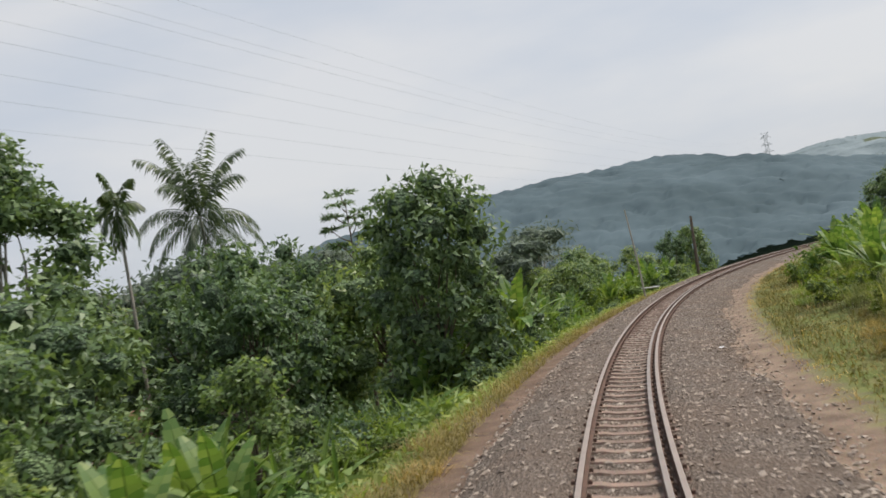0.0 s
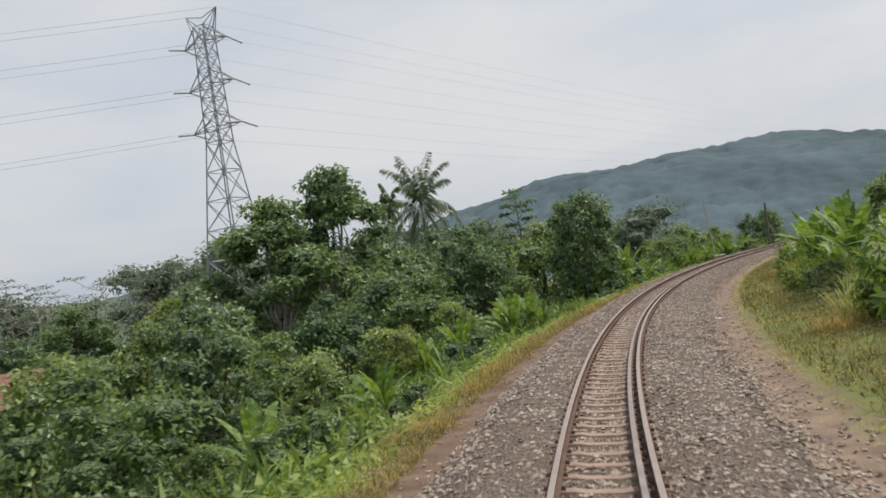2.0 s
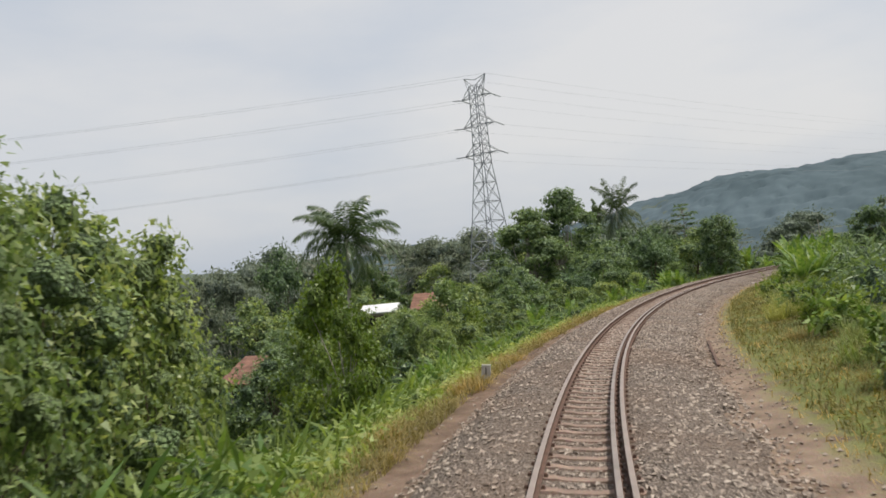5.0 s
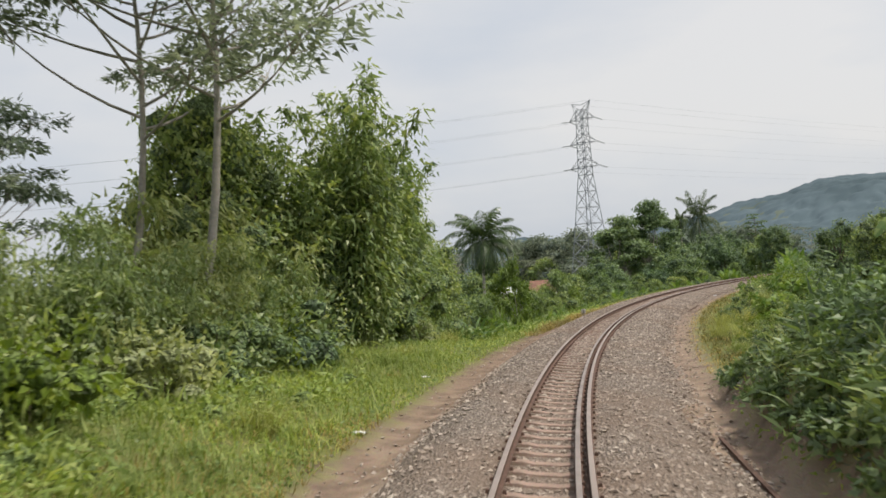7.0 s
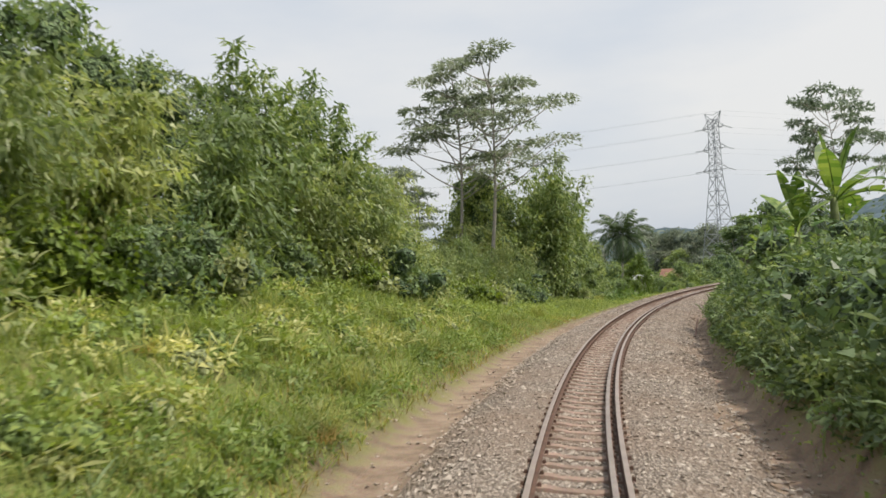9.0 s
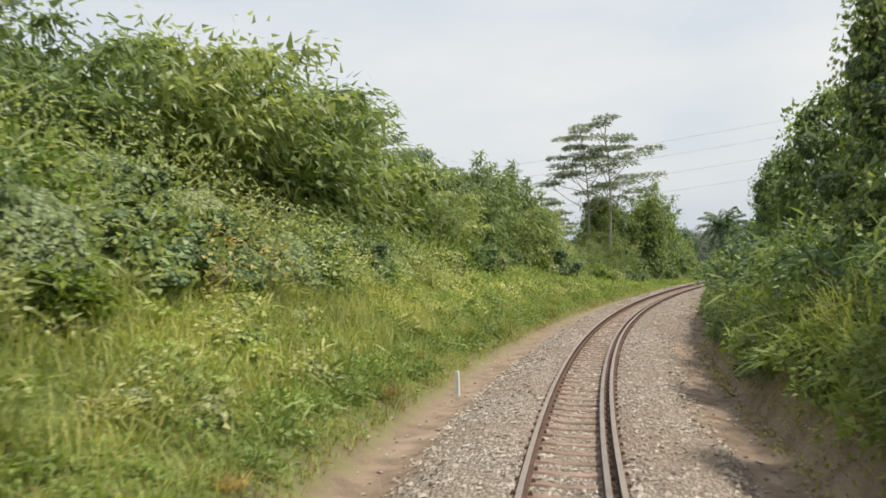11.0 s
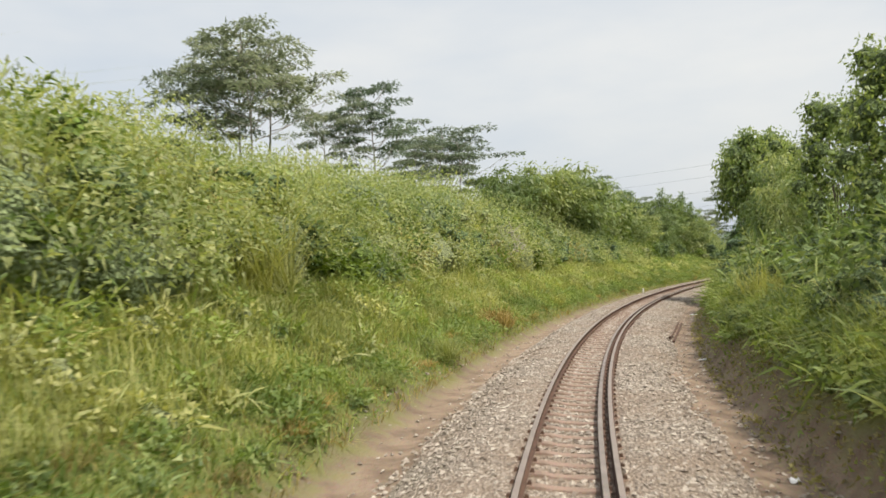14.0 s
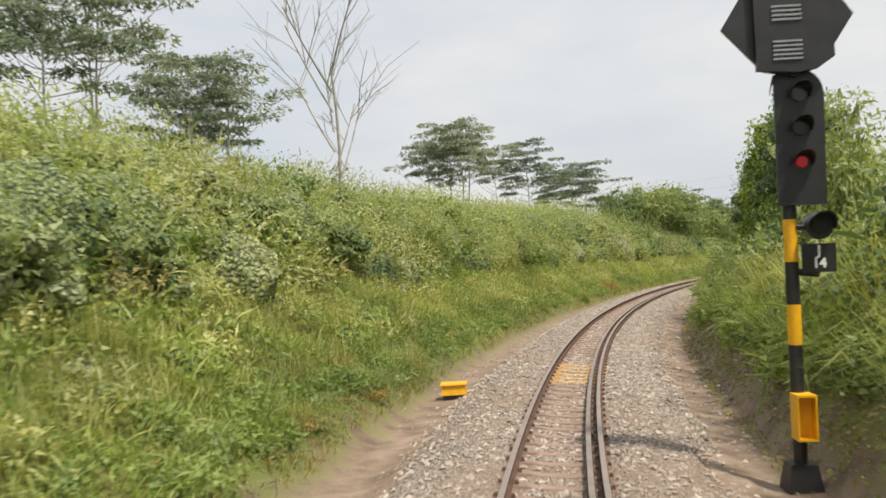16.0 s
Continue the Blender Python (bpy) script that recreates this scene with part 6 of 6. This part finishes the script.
lettering("14", 0.17, (0.31, -0.105, 2.76), plate, WHITE)

yb = tagged(new("trackside_box"), "yellow steel trackside box on a dark plinth", "equipment box")
q = place(-208.6, 2.9)
yb.matrix_basis = pose(q.x, q.y, q.z, 0, 0, heading(-208.6) + 8)
g_ = Geo()
g_.box((-0.26, -0.2, -0.1), (0.26, 0.2, 0.12))
part("plinth", g_, [BLACK], yb)
g_ = Geo()
g_.box((-0.3, -0.24, 0.12), (0.3, 0.24, 0.36), 0, 0.03)
g_.box((-0.32, -0.26, 0.355), (0.32, 0.26, 0.39), 0, 0.015)
part("cover", g_, [YELLOW], yb, "yellow painted lid")


def loose_rail(s0, s1, u0, u1, tilt=0.0, pair=False):
    """A discarded length of rail lying on the ground."""
    for extra_ in ((0, 0.13) if pair else (0,)):
        a, b_ = place(s0, u0 + extra_), place(s1, u1 + extra_)
        pts = [Vector(a).lerp(b_, t) for t in np.linspace(0, 1, 9)]
        prof = [(-0.055, 0.0), (0.055, 0.0), (0.055, 0.012), (0.01, 0.025), (0.01, 0.09), (0.034, 0.1), (0.034, 0.135), (-0.034, 0.135), (-0.034, 0.1), (-0.01, 0.09), (-0.01, 0.025), (-0.055, 0.012)]
        d = (b_ - a).normalized()
        sd = Vector((d.y, -d.x, 0))
        v, f, k = [], [], len(prof)
        for p_ in pts:
            s_, u_ = (float(k_) for k_ in su_of(p_.x, p_.y))
            zz = float(rail_z(s_)) + max(float(lift(s_, u_)), float(bed_height(s_, u_))) - 0.05
            v += [(p_.x + sd.x * x_, p_.y + sd.y * x_, zz + z_) for x_, z_ in prof]
        for i in range(len(pts) - 1):
            f += [(i * k + j, i * k + (j + 1) % k, (i + 1) * k + (j + 1) % k, (i + 1) * k + j) for j in range(k)]
        f += [tuple(range(k)), tuple((len(pts) - 1) * k + j for j in range(k))[::-1]]
        g_ = Geo()
        g_.add(v, f)
        thing("discarded_rail", g_, [RUST], "rusty discarded rail lying beside the ballast", "rail", "discarded rails")


loose_rail(-27.6, -34.5, -3.0, -2.95)
loose_rail(-73.2, -83.0, -2.75, -2.85)
loose_rail(-157.8, -166.6, -2.48, -2.26, pair=True)

pole = tagged(new("leaning_pole"), "thin pale leaning pole with a short crossbar", "pole")
q = place(77.5, 3.7)
pole.matrix_basis = pose(q.x, q.y, q.z, 0, 0, heading(77.5))
g_ = Geo()
g_.tube([(0.1, 0, -0.3), (0, 0, 2.5), (-0.25, 0, 6.1)], [0.075, 0.06, 0.045], 8)
part("shaft", g_, [BARK_PALE], pole)
g_ = Geo()
g_.tube([(-0.1, 0, 0.75), (1.1, 0.1, 0.70)], [0.05, 0.05], 6)
part("crossbar", g_, [WHITE], pole, "short white crossbar")
post = tagged(new("dark_post"), "short dark weathered post among banana plants", "post")
q = place(104, 5.4)
post.matrix_basis = pose(q.x, q.y, q.z, 0, 2, 0)
g_ = Geo()
g_.tube([(0, 0, -0.3), (0, 0, 3.4), (0.02, 0, 6.2)], [0.16, 0.14, 0.12], 8)
part("shaft", g_, [BARK_DARK], post)

g_ = Geo()
core(g_, (0, 0, 0.05), 0.24, np.random.default_rng(5), 2, 0.5, 0)
core(g_, (0.3, 0.1, 0.02), 0.12, np.random.default_rng(6), 2, 0.6, 0)
rock = thing("rock", g_, [CONCRETE], "grey broken rock lying on the dirt path", "rock")
q = place(-151.5, 3.0)
rock.matrix_basis = pose(q.x, q.y, q.z, 0, 0, 40)

for s, u, h_ in ((-128.4, 3.2, 0.62),):
    q = place(s, u)
    g_ = Geo()
    g_.box((-0.05, -0.05, -0.2), (0.05, 0.05, h_), 0, 0.012)
    ob = thing("marker_stake", g_, [WHITE], "small pale concrete marker stake in the verge", "marker", "marker stakes")
    ob.matrix_basis = pose(q.x, q.y, q.z, 3, 4, 20)

stone = tagged(new("distance_stone"), "weathered pale concrete distance stone with a painted figure", "marker")
q = place(-33.9, 3.45)
stone.matrix_basis = pose(q.x, q.y, q.z, 2, 5, heading(-33.9) + 6)
g_ = Geo()
g_.box((-0.14, -0.07, -0.3), (0.14, 0.07, 0.5), 0, 0.012)
part("slab", g_, [CONCRETE_PALE], stone)
figure = bpy.data.curves.new("figure", "FONT")
figure.body, figure.size, figure.extrude, figure.align_x = "1", 0.3, 0.002, "CENTER"
figure.materials.append(BLACK)
fig = new("figure", figure)
fig.parent = stone
fig.matrix_basis = pose(0, -0.064, 0.22, 90, 0, 0)
tagged(fig, "black painted figure")


def scrap(s, u, size, turn, seed):
    """A crumpled piece of litter."""
    r = np.random.default_rng(seed)
    g_ = Geo()
    xs = np.linspace(-0.5, 0.5, 4)
    v = np.array([(x, y, 0.12 + r.uniform(-0.08, 0.16)) for x in xs for y in xs])
    v2 = v + np.array([0, 0, -0.03])
    f = [(4 * i + j, 4 * i + j + 1, 4 * i + j + 5, 4 * i + j + 4) for i in range(3) for j in range(3)]
    g_.add(v, f)
    g_.add(v2, [x[::-1] for x in f])
    ob = thing("litter", g_, [LITTER], "crumpled white plastic scrap on the ground", "litter", "scraps of litter")
    x, y = plan(s, u)
    z = float(rail_z(s)) + max(float(bed_height(s, u)) if -3.1 < u < 2.6 else -9, float(lift(s, u)))
    ob.matrix_basis = pose(float(x), float(y), z, 0, 0, turn) @ Matrix.Diagonal((size, size * 0.7, size, 1))


for i, (s, u, k) in enumerate(((-72.1, 3.9, 0.3), (-63.2, 4.5, 0.25), (-151.3, -2.8, 0.35), (42.5, -2.2, 0.2), (-14, -2.6, 0.22), (20, -2.9, 0.2), (-196, -2.7, 0.2), (-171, -3.0, 0.25), (-185, -2.9, 0.2), (-100, 3.6, 0.15))):
    scrap(s, u, k, 40 * i, i)

# ---------------------------------------------------------------- bare tree on the cutting
def bare_tree(height, seed):
    r = np.random.default_rng(seed)
    tr = Geo()
    base = tagged(new("bare_tree"), "leafless pale dead tree with upright thin branches", "tree")

    def grow(g_, a, d, length, rad, depth):
        b_ = a + d * length
        limb(g_, a, b_, rad, rad * 0.55, r, 0.06, 4, 5)
        if depth == 0:
            return
        for i in range(7 if depth == 3 else 4):
            t = r.uniform(0.3, 1.0) if depth < 3 else 0.22 + 0.125 * i
            side = unit(r.normal(0, 1, 3) * np.array([1, 1, 0.25]))
            own = Geo() if depth == 3 else g_
            grow(own, a + (b_ - a) * t, unit(d * 0.8 + side * 0.68 + np.array([0, 0, 0.2])), length * r.uniform(0.45, 0.7), rad * 0.5, depth - 1)
            if depth == 3:
                part("branch", own, [BARK_PALE], base, smooth=True)

    grow(tr, np.array([0, 0, -0.3]), np.array([0.02, 0, 1.0]), height * 0.5, 0.10, 3)
    part("trunk", tr, [BARK_PALE], base, smooth=True)
    return base


bt = bare_tree(15.0, 6)
q = place(-191.0, 12.3)
bt.matrix_basis = pose(q.x, q.y, q.z, 0, 0, 30)

db = bare_tree(5.0, 9)
tagged(db, "fallen grey dead branch caught in the scrub", "branch")
db.name = "dead_branch"
q = place(-146.0, 8.2)
db.matrix_basis = pose(q.x, q.y, q.z + 0.6, 62, 12, 200)

# ---------------------------------------------------------------- houses in the valley
def house(name, s, u, turn, w, d, eave, ridge, z0, roof, label, wall=None):
    """Small gabled house: walls with openings, overhanging roof in two slopes, door and windows."""
    wall = wall or PLASTER
    base = tagged(new(name), label, "house", "houses in the valley")
    x, y = plan(s, u)
    base.matrix_basis = pose(float(x), float(y), float(rail_z(s)) + z0, 0, 0, heading(s) + turn)
    t = 0.15
    for y0, y1 in ((-d / 2, -d / 2 + t), (d / 2 - t, d / 2)):
        g_ = Geo()
        g_.box((-w / 2, y0, eave - 2.8), (w / 2, y1, eave))
        part("wall", g_, [wall], base)
    for x0, x1 in ((-w / 2, -w / 2 + t), (w / 2 - t, w / 2)):
        g_ = Geo()
        o = [(-d / 2 + t, eave - 2.8), (d / 2 - t, eave - 2.8), (d / 2 - t, eave), (0, ridge - 0.08), (-d / 2 + t, eave)]
        k = len(o)
        g_.add([(x0, a, z) for a, z in o] + [(x1, a, z) for a, z in o], [tuple(range(k))[::-1], tuple(range(k, 2 * k))] + [(i, (i + 1) % k, (i + 1) % k + k, i + k) for i in range(k)])
        part("gable_wall", g_, [wall], base)
    for sgn in (-1, 1):
        g_ = Geo()
        yo, zo = sgn * (d / 2 + 0.5), eave - 0.5 * (ridge - eave) / (d / 2)
        xa, th = w / 2 + 0.4, 0.09
        rows_ = 13
        fr_ = np.linspace(0, 1, rows_)
        top_ = [(yo * f_, ridge + (zo - ridge) * f_ + (0.025 if i % 2 else 0)) for i, f_ in enumerate(fr_)]
        v = [(x_, y_, z_) for y_, z_ in top_ for x_ in (-xa, xa)] + [(x_, y_, z_ - th) for y_, z_ in top_ for x_ in (-xa, xa)]
        k = 2 * rows_
        f = [(2 * i, 2 * i + 1, 2 * i + 3, 2 * i + 2) for i in range(rows_ - 1)] + [(k + 2 * i + 2, k + 2 * i + 3, k + 2 * i + 1, k + 2 * i) for i in range(rows_ - 1)]
        f += [(2 * i + e, 2 * i + 2 + e, k + 2 * i + 2 + e, k + 2 * i + e) for i in range(rows_ - 1) for e in (0, 1)] + [(0, k, k + 1, 1), (k - 2, k - 1, 2 * k - 1, 2 * k - 2)]
        g_.add(v, f)
        part("roof", g_, [roof], base)
    for x_ in (-w * 0.28, w * 0.28):
        g_ = Geo()
        g_.box((x_ - 0.5, -d / 2 - 0.03, eave - 1.5), (x_ + 0.5, -d / 2 + 0.02, eave - 0.5))
        part("window", g_, [GLASS_DARK], base)
    g_ = Geo()
    g_.box((-0.45, -d / 2 - 0.04, eave - 2.6), (0.45, -d / 2 + 0.02, eave - 0.5))
    part("door", g_, [BARK_DARK], base)
    return base


house("house", 19.0, 33.3, 20, 3.0, 3.4, -0.2, 0.4, 0.0, TIN_WHITE, "low house with a pale sheet-metal roof among trees")
house("house", 20.8, 28.2, 15, 3.4, 3.4, -0.1, 1.1, 0.0, TILE_RED, "low white-gabled house with a brown clay-tile roof among trees", WHITE)
house("house", -3.0, 29.0, -20, 5.5, 4.5, -3.4, -2.0, 0.0, TILE_RED, "house with a weathered red-brown tile roof below the line")
house("house", -15.0, 16.8, -30, 3.6, 3.0, -3.5, -2.4, 0.0, TILE_RED, "small house with a brown roof and pale gable", WHITE)
house("house", 56.0, 23.5, 10, 5.0, 4.0, -2.2, -1.0, 0.0, TILE_RED, "old house with a dark red wall under the trees", TILE_RED)
house("house", 124.0, 19.0, 75, 16.0, 5.0, -1.0, -0.2, 0.0, TIN_WHITE, "long white-roofed shed beyond the banana plants", WHITE)
